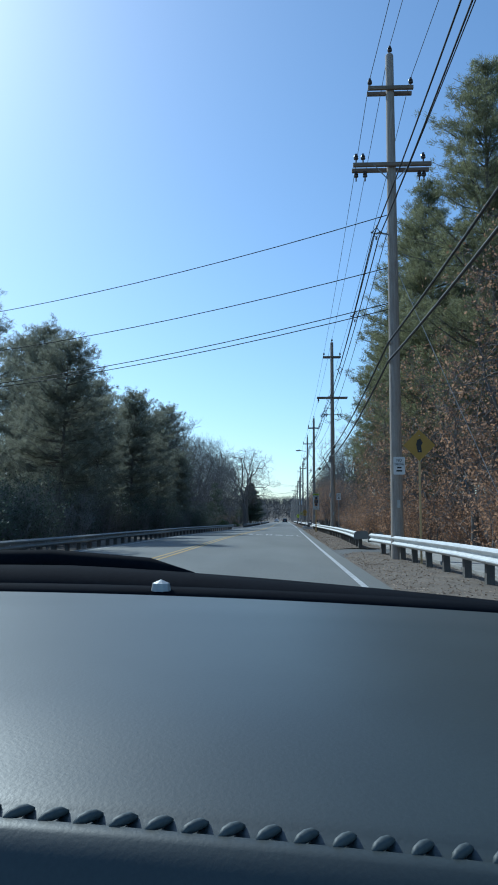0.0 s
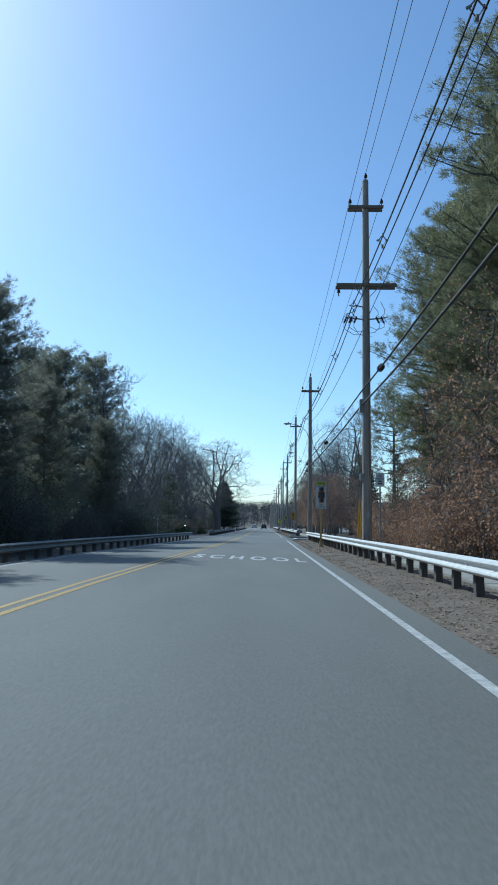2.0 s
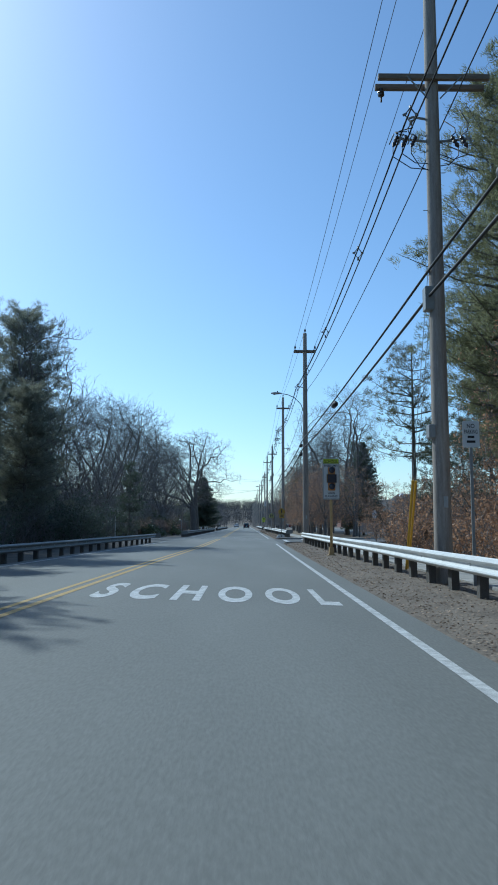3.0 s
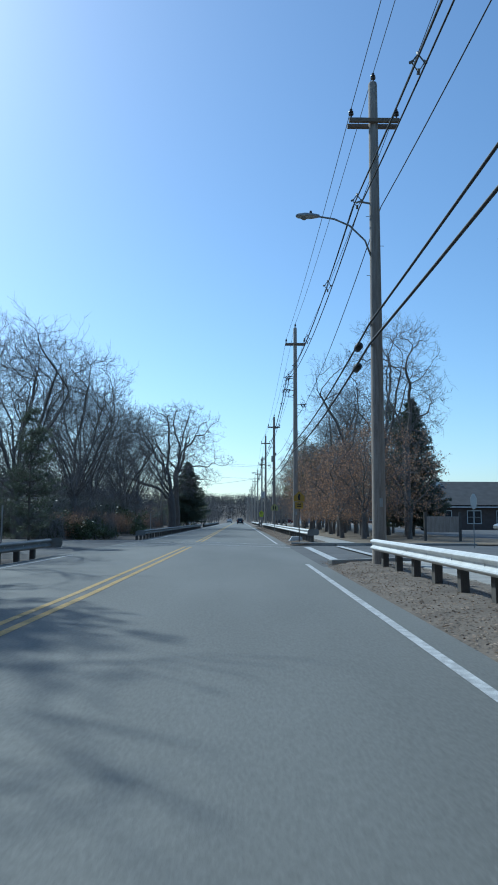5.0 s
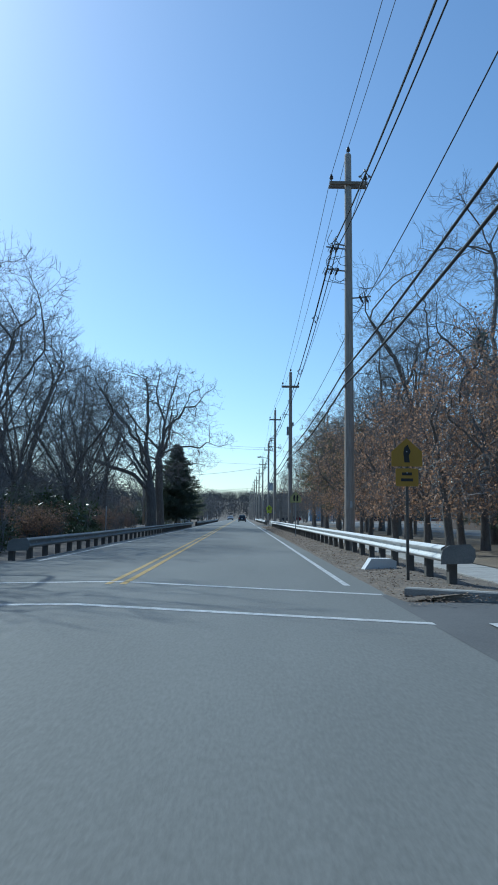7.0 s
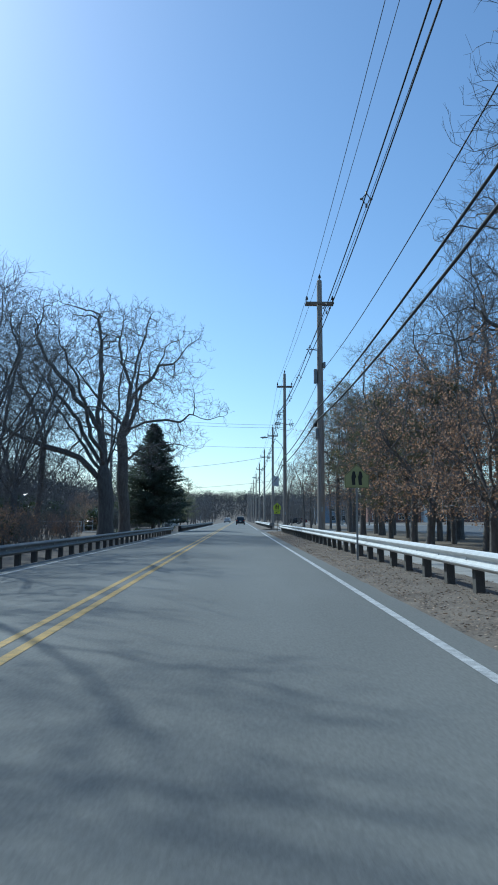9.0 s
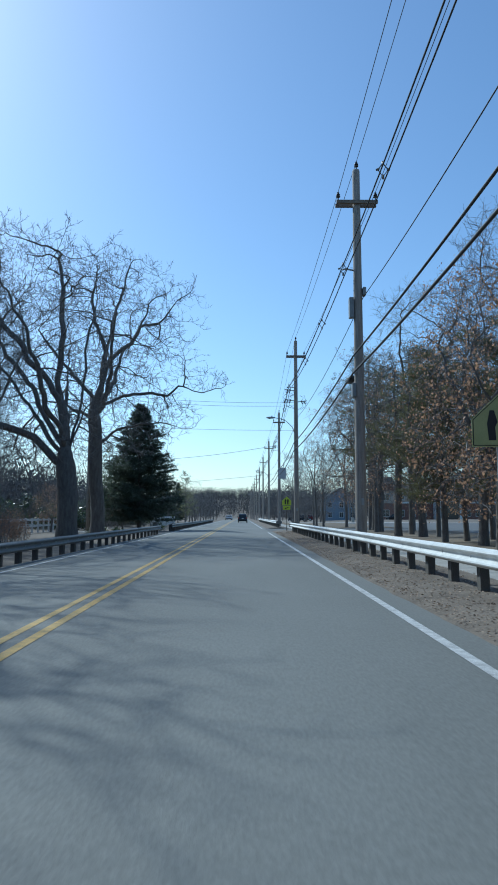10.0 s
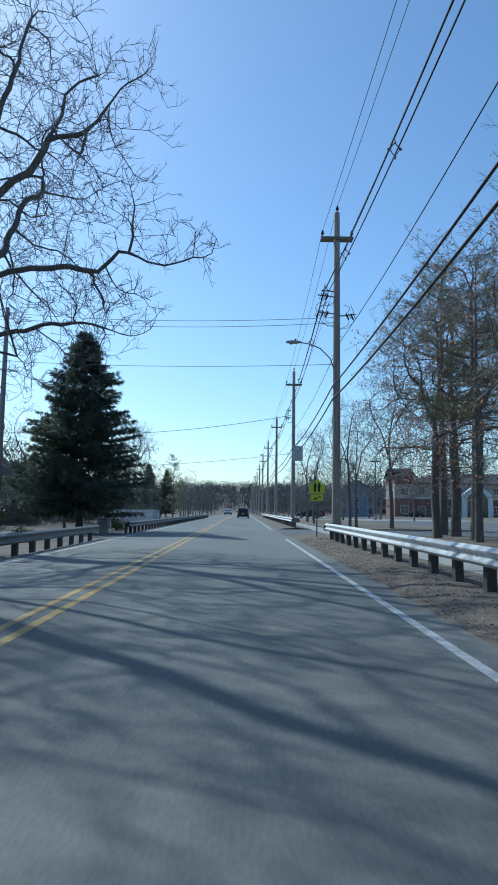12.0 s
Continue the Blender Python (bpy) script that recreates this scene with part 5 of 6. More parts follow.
part("panel", panel(rect(0.66, 2.27, 3.92), 0.0), M_SIGNW, t, "white panel with black border")
part("back_plate", panel(rect(0.68, 2.26, 3.93), 0.005, 0.03), M_GREYP, t)
b = 0.012
for z0, z1 in ((2.285, 2.285 + b), (3.70, 3.70 + b), (3.905 - b, 3.905)):
    part("border", panel([(-0.315, z0), (0.315, z0), (0.315, z1), (-0.315, z1)], -0.003, 0.002), M_SIGNK, t)
for s in (-1, 1):
    part("border", panel([(s * 0.315 - 0.006, 2.285), (s * 0.315 + 0.006, 2.285), (s * 0.315 + 0.006, 3.905), (s * 0.315 - 0.006, 3.905)], -0.003, 0.002), M_SIGNK, t)
part("school_plate", panel([(-0.305, 3.715), (0.305, 3.715), (0.305, 3.89), (-0.305, 3.89)], -0.002, 0.0015), M_SIGNG, t, "yellow-green plate")
for text, z, h, w in (("SCHOOL", 3.80, 0.125, 0.54), ("SPEED LIMIT", 3.625, 0.085, 0.56), ("WHEN", 2.515, 0.085, 0.28), ("FLASHING", 2.395, 0.085, 0.50)):
    part("lettering", lettering(text, h, w, M_SIGNK, (0, -0.005, z)), None, t, "black letters")
part("lamp_housing", Geo().box(-0.13, -0.05, 2.62, 0.16, -0.005, 3.56, bevel=0.02), M_ORANGE, t, "faded orange housing")
for z in (3.44, 2.78):
    part("lamp", Geo().lathe([(0.0, 0.0), (0.115, 0.0), (0.12, 0.03), (0.10, 0.05), (0.0, 0.065)], n=20, m=Matrix.Translation((0.03, -0.05, z)) @ pose(0, 0, 0, 90, 0, 0)), M_LENS, t, "dark round lamp")
    part("visor", Geo().tube([(0.03 + 0.125 * math.cos(a), -0.14 + 0.03 * math.sin(a), z + 0.125 * math.sin(a)) for a in np.linspace(0.2, 2.94, 12)], 0.008, 5), M_SIGNK, t)
part("display", Geo().box(-0.16, -0.10, 2.93, 0.21, -0.05, 3.27, bevel=0.01), M_LENS, t, "dark blank display")
part("display_edge", Geo().box(-0.185, -0.095, 2.93, -0.162, -0.05, 3.27, bevel=0.004), M_SIGNY, t)
part("post", Geo().tube([(0, 0.08, 0.3), (0, 0.08, 2.6), (0, 0.08, 3.8)], 0.055, 14), M_TAN, t, smooth=True)
part("base", Geo().prism([(-0.19, 0), (0.19, 0), (0.19, 0.04), (0.10, 0.09), (0.085, 0.36), (-0.085, 0.36), (-0.10, 0.09), (-0.19, 0.04)], -0.02, 0.18), M_TAN, t)

# walker diamond at the first pole
t = thing("crossing_sign", "amber diamond warning sign on a thin post", "sign", "road signs", at=(4.0, -13.2, 0))
part("panel", panel(diamond(0.45, 3.35), 0), M_SIGNY, t)
part("symbol", panel([(-0.05, 3.15), (0.07, 3.15), (0.05, 3.35), (0.1, 3.42), (0.03, 3.55), (-0.06, 3.5), (-0.09, 3.38)], -0.003, 0.002), M_SIGNK, t)
u_post(t, 3.75, M_TAN)
# second crossing sign with a plate below
t = thing("crossing_sign", "amber five-sided crossing sign with lower plate", "sign", "road signs", at=(3.32, 79.9, 0))
part("panel", panel(house_shape(0.62, 2.28, 2.85), 0), M_SIGNY, t)
part("symbol", panel([(-0.05, 2.36), (0.06, 2.36), (0.04, 2.5), (0.08, 2.58), (0.02, 2.72), (-0.05, 2.66), (-0.07, 2.55)], -0.003, 0.002), M_SIGNK, t)
part("lower_plate", panel(rect(0.46, 1.88, 2.24), 0), M_SIGNY, t)
for z, w in ((2.13, 0.2), (2.01, 0.24)):
    part("lettering_bar", panel([(-w / 2, z - 0.03), (w / 2, z - 0.03), (w / 2, z + 0.03), (-w / 2, z + 0.03)], -0.003, 0.002), M_SIGNK, t)
u_post(t, 2.7, M_DARKPOST)
# school sign by the long rail
t = thing("school_sign", "five-sided school sign with shade-greyed face on a steel post", "sign", "road signs", at=(3.5, 112.2, 0))
part("panel", panel(house_shape(0.74, 2.18, 2.9), 0), M_SIGNSHADE, t)
for s in (-0.09, 0.11):
    part("symbol", panel([(s - 0.05, 2.27), (s + 0.05, 2.27), (s + 0.04, 2.45), (s + 0.075, 2.52), (s + 0.03, 2.68), (s - 0.03, 2.68), (s - 0.07, 2.5)], -0.003, 0.002), M_SIGNK, t)
part("rim", Geo().tube([(-0.35, -0.003, 2.2), (0.35, -0.003, 2.2), (0.35, -0.003, 2.55), (0, -0.003, 2.87), (-0.35, -0.003, 2.55), (-0.35, -0.003, 2.2)], 0.006, 4), M_SIGNK, t)
u_post(t, 2.75, M_GREYP)
# fluorescent school crossing sign with arrow plate
t = thing("school_crossing_sign", "bright yellow-green school crossing sign with arrow plate", "sign", "road signs", at=(3.68, 161.6, 0))
part("panel", panel(house_shape(0.74, 2.12, 2.84), 0), M_SIGNG, t)
for s in (-0.1, 0.1):
    part("symbol", panel([(s - 0.055, 2.2), (s + 0.05, 2.2), (s + 0.04, 2.4), (s + 0.08, 2.47), (s + 0.03, 2.64), (s - 0.03, 2.64), (s - 0.07, 2.46)], -0.003, 0.002), M_SIGNK, t)
part("arrow_plate", panel(rect(0.6, 1.76, 2.08), 0), M_SIGNG, t)
part("arrow", panel([(0.16, 2.0), (0.19, 1.97), (-0.04, 1.86), (0.0, 1.82), (-0.17, 1.82), (-0.09, 1.95), (-0.07, 1.9)], -0.003, 0.002), M_SIGNK, t)
u_post(t, 2.7, M_DARKPOST)


def parking_sign(at, on_post):
    t = thing("parking_sign", "small white no parking sign", "sign", "parking signs", at=at)
    part("panel", panel(rect(0.36, -0.28, 0.28, 0.025), 0, 0.003), M_SIGNW, t)
    for text, z, h, w in (("NO", 0.17, 0.09, 0.16), ("PARKING", 0.05, 0.085, 0.28)):
        part("lettering", lettering(text, h, w, M_SIGNK, (0, -0.003, z)), None, t)
    for z, w in ((-0.06, 0.14), (-0.16, 0.18)):
        part("lettering_bar", panel([(-w / 2, z - 0.025), (w / 2, z - 0.025), (w / 2, z + 0.025), (-w / 2, z + 0.025)], -0.003, 0.002), M_SIGNK, t)
    if on_post:
        part("post", Geo().box(-0.03, 0.006, -at[2], 0.03, 0.04, 0.26), M_GREYP, t)
    return t


parking_sign((3.80, -10.82, 2.95), False)
parking_sign((4.62, 26.2, 3.15), True)
# octagonal sign seen edge-on at the driveway
t = thing("stop_sign", "stop sign turned sideways at the driveway", "sign", at=(10.9, 73.1, 0), turn=48)
part("panel", panel([(0.38 * math.cos(a), 2.15 + 0.38 * math.sin(a)) for a in [math.pi / 8 + k * math.pi / 4 for k in range(8)]], 0), M_ALU, t)
u_post(t, 2.5, M_GREYP)
# notice board by the driveway
t = thing("notice_board", "grey notice board on dark wooden posts beside the driveway", "sign", at=(12.2, 83, 0))
for s in (-1.05, 1.05):
    part("post", Geo().box(s - 0.07, -0.07, 0, s + 0.07, 0.07, 1.75, bevel=0.01), M_DARKPOST, t)
part("board", Geo().box(-0.98, -0.04, 0.55, 0.98, 0.04, 1.5, bevel=0.01), M_POLE, t, "grey board")
# back of a sign on a far pole
t = thing("road_sign", "grey back of a sign on a pole", "sign", at=(5.1, 193.4, 6.6))
part("panel", panel(rect(1.0, -0.7, 0.7), 0, 0.02), M_ALU, t)
# white plastic drain by the rail
t = thing("drain_pipe", "white concrete drain headwall beside the rail", "drain", at=(3.25, 83.2, 0))
part("block", Geo().prism([(-0.28, 0), (0.5, 0), (0.5, 0.22), (0.38, 0.27), (-0.1, 0.27)], -0.2, 0.25), M_SIGNW, t)

# ---- buildings ----
M_BRICK = material("red_brick", (0.16, 0.085, 0.065), (0.27, 0.15, 0.12), 0.9, 2, 30, 0.5)
M_ROOF = material("grey_shingles", (0.05, 0.052, 0.055), (0.09, 0.092, 0.095), 1.0, 1, 14, 0.5)
M_TRIM = material("white_trim", (0.62, 0.62, 0.60), (0.75, 0.75, 0.73), 0.6, 3, 30, 0.1)
M_BLUE = material("pale_blue_siding", (0.19, 0.24, 0.30), (0.25, 0.30, 0.37), 0.7, 3, 30, 0.1, stretch=(1, 1, 8))
M_PANE = material("window_glass", (0.02, 0.025, 0.03), (0.04, 0.045, 0.05), 0.05, 2, 20, 0)


def hip_roof(x0, y0, x1, y1, z, rise, over=0.6, inset=1.0):
    x0, y0, x1, y1 = x0 - over, y0 - over, x1 + over, y1 + over
    w = (y1 - y0) / 2 * inset
    ym = (y0 + y1) / 2
    g = Geo()
    g.add([(x0, y0, z), (x1, y0, z), (x1, y1, z), (x0, y1, z), (x0 + w, ym, z + rise), (x1 - w, ym, z + rise),
           (x0, y0, z - 0.2), (x1, y0, z - 0.2), (x1, y1, z - 0.2), (x0, y1, z - 0.2)],
          [(0, 1, 5, 4), (1, 2, 5), (2, 3, 4, 5), (3, 0, 4), (6, 9, 8, 7), (0, 6, 7, 1), (1, 7, 8, 2), (2, 8, 9, 3), (3, 9, 6, 0)])
    return g


def window(t, x, y, z, w, h):
    f = part("window", Geo().box(x - w / 2 - 0.09, y - 0.06, z - 0.09, x + w / 2 + 0.09, y + 0.05, z + h + 0.09, bevel=0.01), M_TRIM, t)
    for s in (-1, 1):
        for k in (0, 1):
            part("pane", Geo().box(x + (0.03 if s > 0 else -w / 2), y - 0.075, z + k * h / 2 + 0.02, x + (w / 2 if s > 0 else -0.03), y - 0.062, z + (k + 1) * h / 2 - 0.02), M_PANE, f)


# long low building with a dark hipped roof
t = thing("low_building", "long low brick building under a grey hipped roof", "building")
part("wall", Geo().box(26, 140, -0.2, 66, 156, 3.3), material("dark_brown_brick", (0.075, 0.058, 0.05), (0.13, 0.10, 0.088), 0.9, 2, 30, 0.4), t)
part("roof", hip_roof(26, 140, 66, 156, 3.4, 3.7, 0.9, 0.4), M_ROOF, t)
part("fascia", Geo().box(25.1, 139.1, 3.05, 66.9, 139.2, 3.4), M_TRIM, t)
part("gable", Geo().prism([(-1.6, 0), (1.6, 0), (0, 1.5)], 0, 2.5, Matrix.Translation((29.2, 146.2, 5.75))), M_TRIM, t)
for k in range(9):
    window(t, 28.5 + k * 4.1, 140, 0.9, 1.8, 1.7)
# two-storey brick school
t = thing("school_building", "two-storey red brick school with pale bands and gabled porch", "building")
part("wall", Geo().box(43.5, 318, -0.2, 96, 340, 5.0), M_BRICK, t)
part("upper_wall", Geo().box(43.5, 318.02, 5.4, 96, 340, 9.0), material("tan_siding", (0.36, 0.30, 0.25), (0.46, 0.40, 0.34), 0.8), t)
part("band", Geo().box(43.4, 317.9, 5.0, 96.1, 340, 5.4), M_TRIM, t)
part("roof", hip_roof(43.5, 318, 96, 340, 9.2, 3.2), M_ROOF, t)
part("tower", Geo().box(39.6, 314.5, -0.2, 44.6, 326, 10.6), M_BRICK, t)
part("tower_band", Geo().box(39.5, 314.4, 5.0, 44.7, 326.1, 8.6), material("pale_tan_siding", (0.36, 0.31, 0.26), (0.46, 0.41, 0.35), 0.8), t, "pale upper wall")
part("tower_roof", hip_roof(39.6, 314.5, 44.6, 326, 10.7, 2.4), M_ROOF, t)
part("porch", Geo().prism([(-4, 0), (4, 0), (4, 6), (0, 9), (-4, 6)], 0, 4, Matrix.Translation((61, 314, 0))), M_TRIM, t, "white gabled porch")
part("porch_arch", Geo().prism([(2.6 * math.cos(a), 4.4 + 2.6 * math.sin(a)) for a in np.linspace(0, math.pi, 12)] + [(-2.6, 0), (2.6, 0)], 0, 0.2, Matrix.Translation((61, 313.8, 0))), M_PANE, t)
for k in range(9):
    if not 57 < 47.5 + k * 3.3 < 66:
        for z in (1.2, 6.2):
            window(t, 47.5 + k * 3.3, 318, z, 1.7, 1.8)
for z in (1.2, 5.9):
    window(t, 42.1, 314.4, z, 2.0, 1.8)
# low dark house among the trees on the far side
t = thing("house", "low dark house with a shallow roof among trees", "house")
part("wall", Geo().box(-27, 114, -0.2, -16.5, 122, 2.6), material("dark_siding", (0.07, 0.065, 0.06), (0.11, 0.10, 0.09), 0.8), t)
part("roof", hip_roof(-27, 114, -16.5, 122, 2.7, 1.2), M_ROOF, t)
for x in (-24.5, -21.5, -18.5):
    window(t, x, 114, 0.8, 1.1, 1.2)
# pale blue house
t = thing("house", "pale blue clapboard house with grey roof", "house")
part("wall", Geo().box(21, 288, -0.2, 30, 296, 5.4), M_BLUE, t)
part("gable", Geo().prism([(-4.5, 0), (4.5, 0), (0, 2.8)], 0, 8, Matrix.Translation((25.5, 288, 5.4))), M_BLUE, t)
g = Geo()
for s in (-1, 1):
    g.add([(25.5, 287.5, 8.35), (25.5 + s * 5, 287.5, 5.2), (25.5 + s * 5, 296.5, 5.2), (25.5, 296.5, 8.35), (25.5, 287.5, 8.55), (25.5 + s * 5, 287.5, 5.4), (25.5 + s * 5, 296.5, 5.4), (25.5, 296.5, 8.55)],
          [(0, 1, 2, 3), (4, 5, 6, 7), (0, 1, 5, 4), (1, 2, 6, 5), (2, 3, 7, 6)])
part("roof", g, M_ROOF, t)
for x in (22.6, 25.5, 28.4):
    for z in (0.9, 3.4):
        window(t, x, 288, z, 0.9, 1.3)
# pale lot by the blue house
g = Geo()
g.add([(8.5, 232, 0.028), (60, 232, 0.028), (60, 312, 0.028), (8.5, 312, 0.028)], [(0, 1, 2, 3)])
structure("far_car_park", g, M_CONC, "pale paved car park before the school", "car park")
# car park lamp
t = thing("street_lamp", "dark pole with a flat lamp head in the car park", "street lamp", at=(22, 246, 0))
part("pole", Geo().tube([(0, 0, 0), (0, 0, 9.6)], [0.13, 0.08], 8), M_DARKPOST, t)
part("lamp_head", Geo().box(-0.9, -0.3, 9.6, 0.9, 0.3, 9.8, bevel=0.03), M_DARKPOST, t)
part("base", Geo().tube([(0, 0, 0), (0, 0, 0.9)], 0.32, 10), M_CONC, t)


# ---- vehicles ----
M_PAINTS = {"dark": material("dark_blue_grey_paint", (0.018, 0.022, 0.03), (0.024, 0.028, 0.036), 0.25, 2, 30, 0, spec=0.6),
            "black": material("black_car_paint", (0.01, 0.01, 0.011), (0.014, 0.014, 0.015), 0.22, 2, 30, 0, spec=0.6),
            "white": material("white_car_paint", (0.65, 0.65, 0.65), (0.72, 0.72, 0.72), 0.25, 2, 30, 0, spec=0.6),
            "red": material("maroon_car_paint", (0.10, 0.012, 0.014), (0.13, 0.018, 0.018), 0.25, 2, 30, 0, spec=0.6),
            "grey": material("grey_car_paint", (0.2, 0.205, 0.21), (0.25, 0.255, 0.26), 0.25, 2, 30, 0, spec=0.6)}
M_TYRE = material("tyre_rubber", (0.015, 0.015, 0.015), (0.03, 0.03, 0.03), 0.85, 5, 40, 0.1)
M_TAIL = material("red_tail_lens", (0.25, 0.01, 0.01), (0.32, 0.015, 0.015), 0.2, 3, 30, 0)
M_BULB = material("headlamp_lens", (0.6, 0.6, 0.58), (0.7, 0.7, 0.68), 0.1, 3, 30, 0)


def car(paint, label, at, turn=0.0, tall=1.68):
    """A five-door car heading along +y before its turn."""
    t = thing("car", label, "car", "cars on the road", at=at, turn=turn)
    sec = [(-2.25, 0.80, 0.42, 0.80), (-2.15, 0.90, 0.30, 1.02), (-1.2, 0.92, 0.26, 1.05), (0.6, 0.93, 0.26, 1.03), (1.5, 0.90, 0.28, 0.98), (2.1, 0.82, 0.32, 0.84), (2.25, 0.70, 0.42, 0.70)]
    vs, fs = [], []
    for y, w, z0, z1 in sec:
        vs += [(-w, y, z0 + 0.08), (-w * 0.9, y, z0), (w * 0.9, y, z0), (w, y, z0 + 0.08), (w, y, z1 - 0.14), (w * 0.88, y, z1), (-w * 0.88, y, z1), (-w, y, z1 - 0.14)]
    for i in range(len(sec) - 1):
        fs += [(i * 8 + k, i * 8 + (k + 1) % 8, i * 8 + 8 + (k + 1) % 8, i * 8 + 8 + k) for k in range(8)]
    fs += [tuple(reversed(range(8))), tuple(range(48, 56))]
    g = Geo()
    g.add(vs, fs)
    part("body", g, M_PAINTS[paint], t, smooth=False)
    top = [(-2.12, 0.78, 1.02), (-1.75, 0.66, tall - 0.06), (-1.2, 0.65, tall), (0.1, 0.65, tall - 0.02), (0.95, 0.78, 1.04)]
    g = Geo()
    vs = []
    for y, w, z in top:
        vs += [(-0.84, y, 0.98), (-w, y, z), (w, y, z), (0.84, y, 0.98)]
    fs = [(i * 4 + k, i * 4 + k + 1, i * 4 + 5 + k, i * 4 + 4 + k) for i in range(4) for k in range(3)]
    g.add(vs, fs)
    part("cabin", g, M_PAINTS[paint], t)
    for (ya, za, yb, zb), nm in (((-2.11, 1.1, -1.8, tall - 0.16), "rear_window"), ((0.93, 1.1, 0.2, tall - 0.1), "windscreen")):
        s = -0.012 if ya < 0 else 0.012
        g = Geo()
        g.add([(-0.68, ya + s, za), (0.68, ya + s, za), (0.58, yb + s, zb), (-0.58, yb + s, zb)], [(0, 1, 2, 3)])
        part(nm, g, M_PANE, t)
    for s in (-1, 1):
        for y0, y1 in ((-1.7, -0.75), (-0.65, 0.45)):
            g = Geo()
            g.add([(s * 0.845, y0, 1.06), (s * 0.845, y1, 1.06), (s * 0.70, y1 - 0.12, tall - 0.14), (s * 0.70, y0, tall - 0.14)], [(0, 1, 2, 3)])
            part("side_window", g, M_PANE, t)
        part("tail_light", Geo().box(s * 0.74 - 0.12, -2.235, 0.78, s * 0.74 + 0.12, -2.13, 1.0, bevel=0.02), M_TAIL, t)
        part("headlight", Geo().box(s * 0.62 - 0.16, 2.05, 0.62, s * 0.62 + 0.16, 2.2, 0.76, bevel=0.02), M_BULB, t)
        part("mirror", Geo().box(s * 1.0 - 0.1, 0.55, 1.0, s * 1.0 + 0.1, 0.7, 1.14, bevel=0.02), M_PAINTS[paint], t)
        for y in (-1.4, 1.4):
            w = part("wheel", Geo().lathe([(0.2, -0.1), (0.32, -0.1), (0.34, -0.06), (0.34, 0.06), (0.32, 0.1), (0.2, 0.1)], n=18, m=Matrix.Translation((s * 0.82, y, 0.34)) @ pose(0, 0, 0, 0, 90, 0)), M_TYRE, t)
            part("rim", Geo().lathe([(0.0, -0.102), (0.2, -0.104), (0.2, 0.104), (0.0, 0.102)], n=14, m=Matrix.Translation((s * 0.82, y, 0.34)) @ pose(0, 0, 0, 0, 90, 0)), M_LAMP, w)
    part("bumper", Geo().box(-0.8, -2.32, 0.42, 0.8, -2.15, 0.66, bevel=0.04), M_PAINTS[paint], t)
    part("number_plate", Geo().box(-0.16, -2.335, 0.7, 0.16, -2.24, 0.82), M_SIGNW, t)
    return t


car("dark", "dark blue-grey car driving ahead in the lane", (0.2, 244, 0))
car("white", "white oncoming car far ahead", (-4.1, 352, 0), 180)
car("grey", "grey oncoming car far ahead", (-4.1, 330, 0), 180, 1.5)
car("black", "black car far ahead in the lane", (0.1, 345, 0))
car("black", "black sport utility car parked before the school", (41.5, 300, 0.04), 60, 1.8)
car("red", "maroon car parked beside the road", (16, 286, 0.04), 80, 1.5)
car("grey", "grey car parked in the school car park", (30, 118, 0.03), 90, 1.5)
car("white", "white car parked in the school car park", (24, 128, 0.03), 90, 1.5)
car("dark", "dark car parked on the far car park", (12.5, 262, 0.04), 80, 1.5)

# ---- fences and yard things on the far side ----
M_WFENCE = material("white_fence_paint", (0.55, 0.55, 0.54), (0.72, 0.72, 0.70), 0.6, 3, 30, 0.1)


def fence(a, b, label, rails=2, step=2.2, h=1.1):
    a, b = Vector(a), Vector(b)
    t = thing("fence", label, "fence", "white fences")
    d = b - a
    n = max(1, round(d.length / step))
    m = lambda q: Matrix.Translation(q) @ pose(0, 0, 0, 0, 0, math.degrees(math.atan2(d.y, d.x)))
    for i in range(n + 1):
        part("post", Geo().box(-0.06, -0.06, -0.1, 0.06, 0.06, h, m(a + d * i / n), 0.01), M_WFENCE, t)
    for k in range(rails):
        z = h * (0.92 - 0.42 * k) - 0.12
        for i in range(n):
            part("rail", Geo().box(0.06, -0.025, z, d.length / n - 0.06, 0.025, z + 0.13, m(a + d * i / n)), M_WFENCE, t)
    return t


fence((-15.0, 150, 0), (-16.5, 168, 0), "white post and rail fence by a yard", 2, 2.4)
fence((-22, 167, 0), (-15.8, 169, 0), "white post and rail fence by a yard", 2, 2.4)
fence((-8.3, 169, 0), (-12.8, 236, 0), "long white post and rail fence along the yard", 3, 1.9, 1.2)
fence((-15, 58, 0), (-14.6, 66, 0), "white post and rail fence among trees", 2, 2.0)
t = thing("yard_sign", "white scalloped sign panel between two posts", "sign", at=(-12.4, 225, 0), turn=0)
t.matrix_basis = t.matrix_basis @ Matrix.Scale(0.52, 4)
part("panel", Geo().prism([(-1.9, 0.2), (1.9, 0.2), (1.9, 1.6), (1.2, 1.9), (0.6, 1.7), (0, 2.1), (-0.6, 1.7), (-1.2, 1.9), (-1.9, 1.6)], -0.08, 0.08), M_WFENCE, t)
for s in (-2.1, 2.1):
    part("post", Geo().box(s - 0.16, -0.16, -0.1, s + 0.16, 0.16, 2.3, bevel=0.02), M_WFENCE, t)
t = thing("stone_pillar", "low stone pillar at the house driveway", "pillar", at=(-7.6, 167, 0))
part("shaft", Geo().box(-0.22, -0.22, -0.3, 0.22, 0.22, 0.62, bevel=0.04), M_CONC, t)
part("cap", Geo().box(-0.27, -0.27, 0.62, 0.27, 0.27, 0.7, bevel=0.03), M_CONC, t)
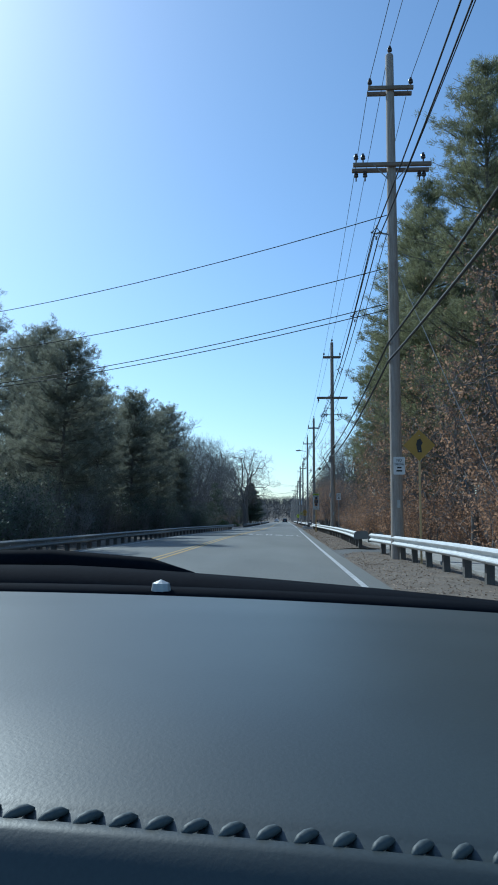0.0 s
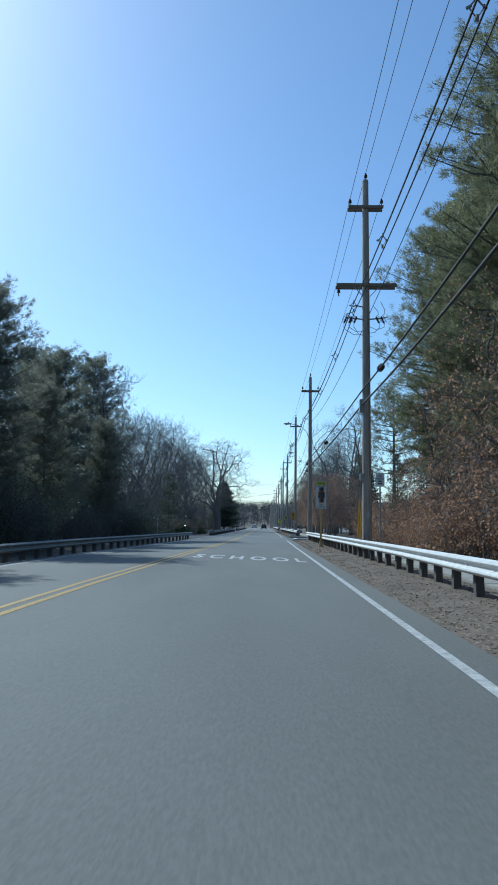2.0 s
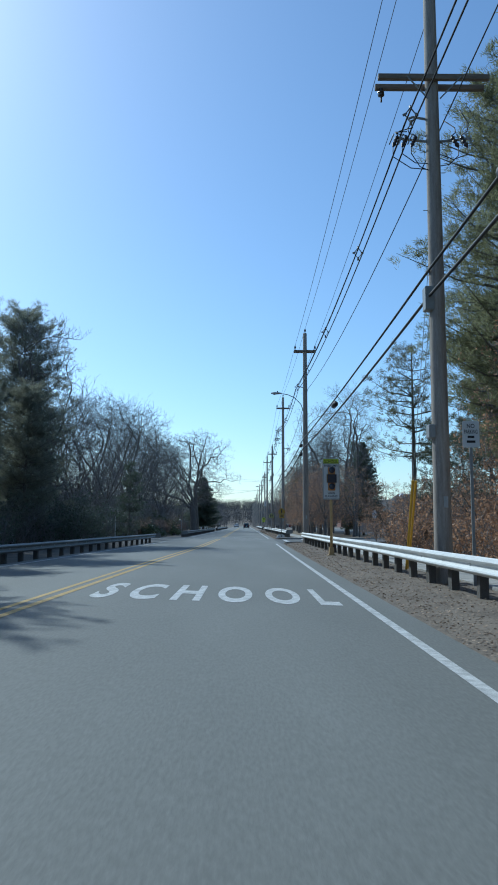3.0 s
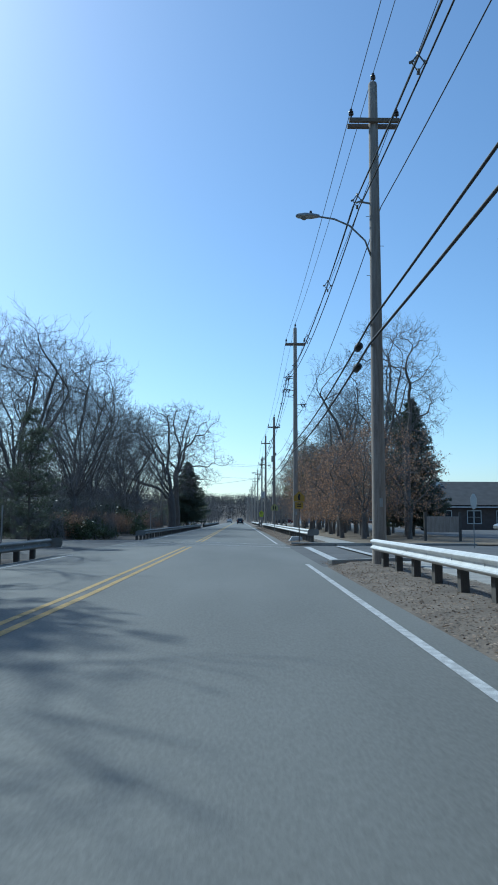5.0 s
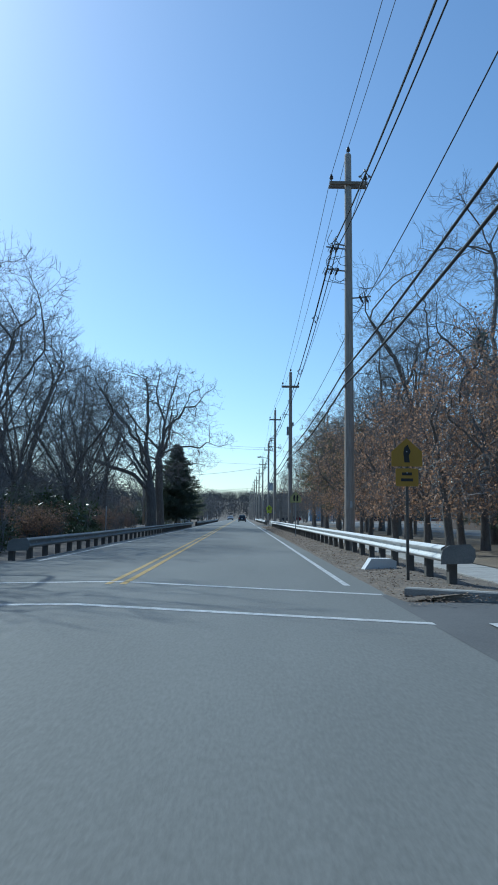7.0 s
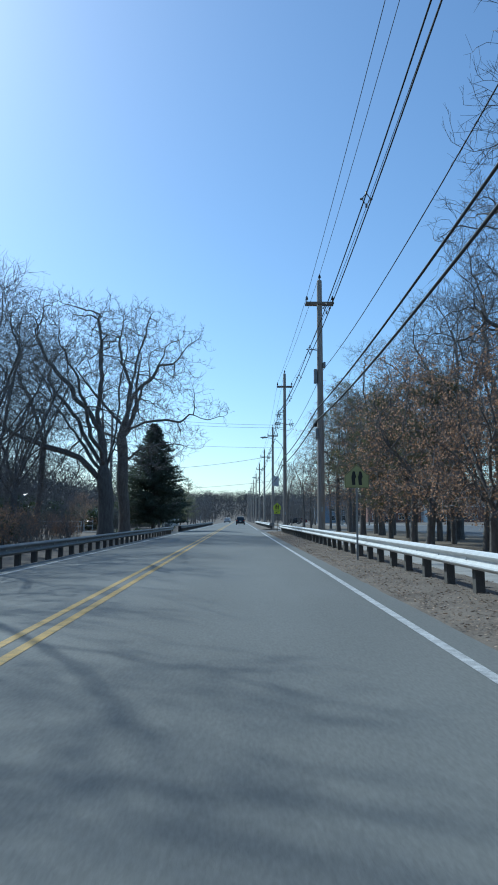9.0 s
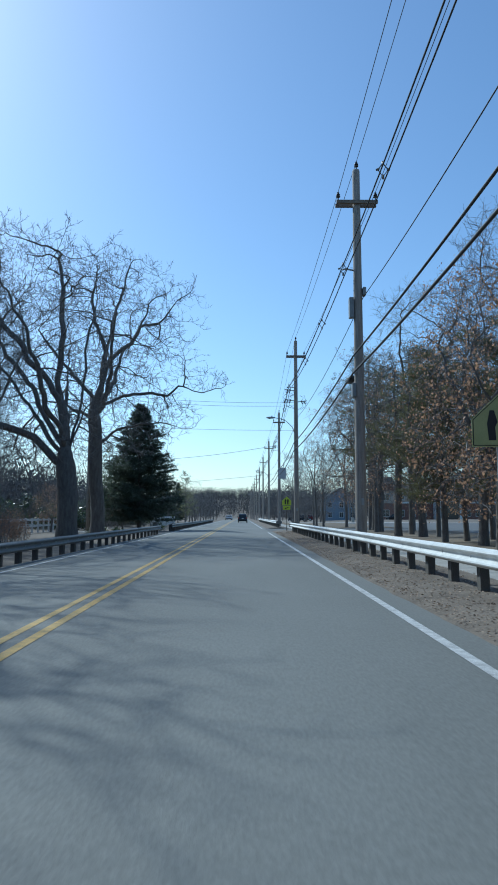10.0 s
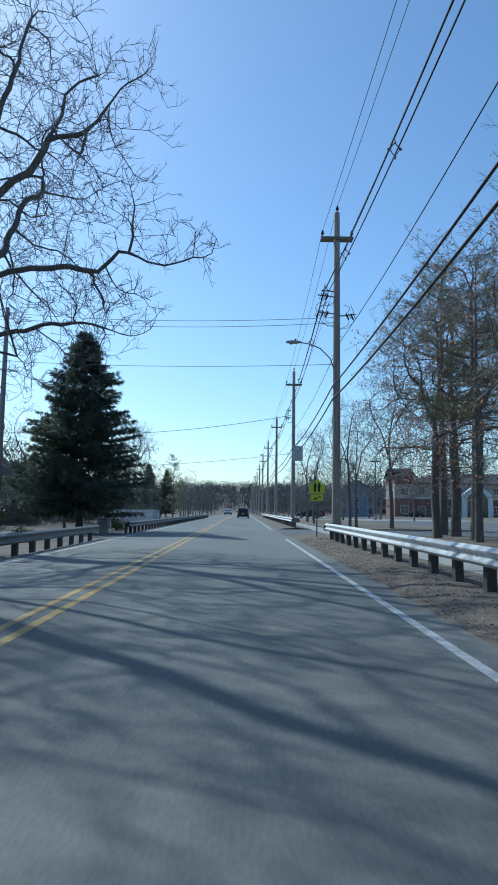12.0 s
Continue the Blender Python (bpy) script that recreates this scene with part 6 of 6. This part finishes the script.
t = thing("sign_post", "sign on a thin post seen from behind", "sign", at=(-8.3, 172.5, 0))
part("panel", panel(diamond(0.48, 2.55), 0), M_ALU, t)
part("post", Geo().box(-0.03, -0.04, 0, 0.03, -0.005, 2.7), M_GREYP, t)
for x, y in ((-11.4, 74.5), (-9.2, 115), (-8.8, 255)):
    t = thing("marker_post", "slim pale marker post at the roadside", "post", "marker posts", at=(x, y, 0))
    part("post", Geo().tube([(0, 0, 0), (0, 0, 1.9)], 0.04, 8), M_LAMP, t)

# ---- the car that starts the drive: dashboard, cowl and bonnet ----
M_DASH = material("dark_grained_dashboard", (0.020, 0.028, 0.027), (0.034, 0.045, 0.043), 0.47, 14, 900, 0.2, size=0.0006, spec=0.8)
M_COWL = material("black_cowl_plastic", (0.006, 0.007, 0.010), (0.010, 0.012, 0.016), 0.9, 20, 200, 0.2, size=0.001, spec=0.03)
M_THREAD = material("grey_thread", (0.05, 0.062, 0.062), (0.08, 0.095, 0.095), 0.6, 200, 900, 0)
own = thing("open_car", "dark car with grained dashboard, black cowl and wiper", "car", at=(-0.05, -33.76, 0))


def sheet(g, rows, x0, x1, nx=24, wave=None, fall=0.0):
    """A skin through (y, z) rows across the car, closed below."""
    vs, fs = [], []
    for y, z in rows:
        for i in range(nx + 1):
            x = x0 + (x1 - x0) * i / nx
            vs.append((x, y + (wave(x) if wave else 0), z - 0.05 * (x / 0.75) ** 2 * 0.6 - fall * max(0.0, x - 0.06)))
    for j in range(len(rows) - 1):
        fs += [(j * (nx + 1) + i, j * (nx + 1) + i + 1, (j + 1) * (nx + 1) + i + 1, (j + 1) * (nx + 1) + i) for i in range(nx)]
    g.add(vs, fs)
    return g


bow = lambda x: -0.10 * (x / 0.75) ** 2
dash = part("dashboard", sheet(Geo(), [(0.12, 0.80), (0.135, 1.08), (0.144, 1.12), (0.152, 1.150), (0.159, 1.1665), (0.1645, 1.1755), (0.168, 1.1790), (0.171, 1.1803), (0.174, 1.1790), (0.177, 1.1806), (0.181, 1.1818), (0.188, 1.1831), (0.20, 1.1855), (0.217, 1.1882), (0.24, 1.1902), (0.30, 1.1915),
                                       (0.42, 1.192), (0.53, 1.190), (0.56, 1.182), (0.575, 1.12), (0.58, 0.8)], -0.72, 0.72, 40, bow), M_DASH, own, "dark grained top with stitched edge", True)
for k in range(140):
    x = -0.55 + k * 0.0079
    y = 0.1735 + bow(x)
    z = 1.1794 - 0.03 * (x / 0.75) ** 2
    part("stitch", Geo().tube([(x, y - 0.0026, z + 0.0004), (x + 0.0012, y - 0.0014, z + 0.0010), (x + 0.0026, y, z + 0.0012), (x + 0.0040, y + 0.0014, z + 0.0012), (x + 0.0052, y + 0.0026, z + 0.0008)], [0.0004, 0.0011, 0.0013, 0.0011, 0.0004], 8), M_THREAD, dash, smooth=True)
part("trim_strip", sheet(Geo(), [(0.575, 1.150), (0.58, 1.186), (0.60, 1.190), (0.612, 1.184), (0.615, 1.14)], -0.72, 0.72, 30, bow), M_COWL, dash, "dark strip under the windscreen edge", True)
part("cowl", sheet(Geo(), [(0.618, 1.08), (0.62, 1.186), (0.65, 1.197), (0.69, 1.199), (0.74, 1.185), (0.80, 1.10), (0.82, 1.0)], -0.74, 0.74, 30, bow, 0.04), M_COWL, own, "black plastic cowl", True)
w = part("wiper", Geo().tube([(-0.60, 0.71, 1.180), (-0.20, 0.73, 1.196), (0.02, 0.73, 1.199), (0.12, 0.72, 1.194), (0.165, 0.71, 1.186)], [0.012, 0.012, 0.013, 0.011, 0.006], 8), M_COWL, own, "parked black wiper", True)
part("blade", Geo().box(-0.6, 0.715, 1.17, 0.13, 0.73, 1.19), M_COWL, w)
part("washer_nozzle", Geo().lathe([(0, 0), (0.008, 0), (0.007, 0.006), (0, 0.009)], (0.155, 0.585, 1.186), 10), M_LAMP, own)
part("bonnet", sheet(Geo(), [(0.80, 1.06), (1.1, 1.04), (1.6, 0.99), (1.9, 0.90), (1.98, 0.75), (2.0, 0.4)], -0.85, 0.85, 16), M_PAINTS["black"], own, "black bonnet", True)
g = Geo().box(-0.9, -2.4, 0.3, 0.9, 0.0, 0.78, bevel=0.06)
part("body", g, M_PAINTS["black"], own)
part("front_body", Geo().box(-0.88, 0.0, 0.3, 0.88, 1.95, 0.86, bevel=0.08), M_PAINTS["black"], own)
for s in (-1, 1):
    for y in (-1.5, 1.15):
        wl = part("wheel", Geo().lathe([(0.2, -0.1), (0.32, -0.1), (0.34, -0.06), (0.34, 0.06), (0.32, 0.1), (0.2, 0.1)], n=18, m=Matrix.Translation((s * 0.84, y, 0.34)) @ pose(0, 0, 0, 0, 90, 0)), M_TYRE, own)
        part("rim", Geo().lathe([(0.0, -0.102), (0.2, -0.104), (0.2, 0.104), (0.0, 0.102)], n=14, m=Matrix.Translation((s * 0.84, y, 0.34)) @ pose(0, 0, 0, 0, 90, 0)), M_LAMP, wl)
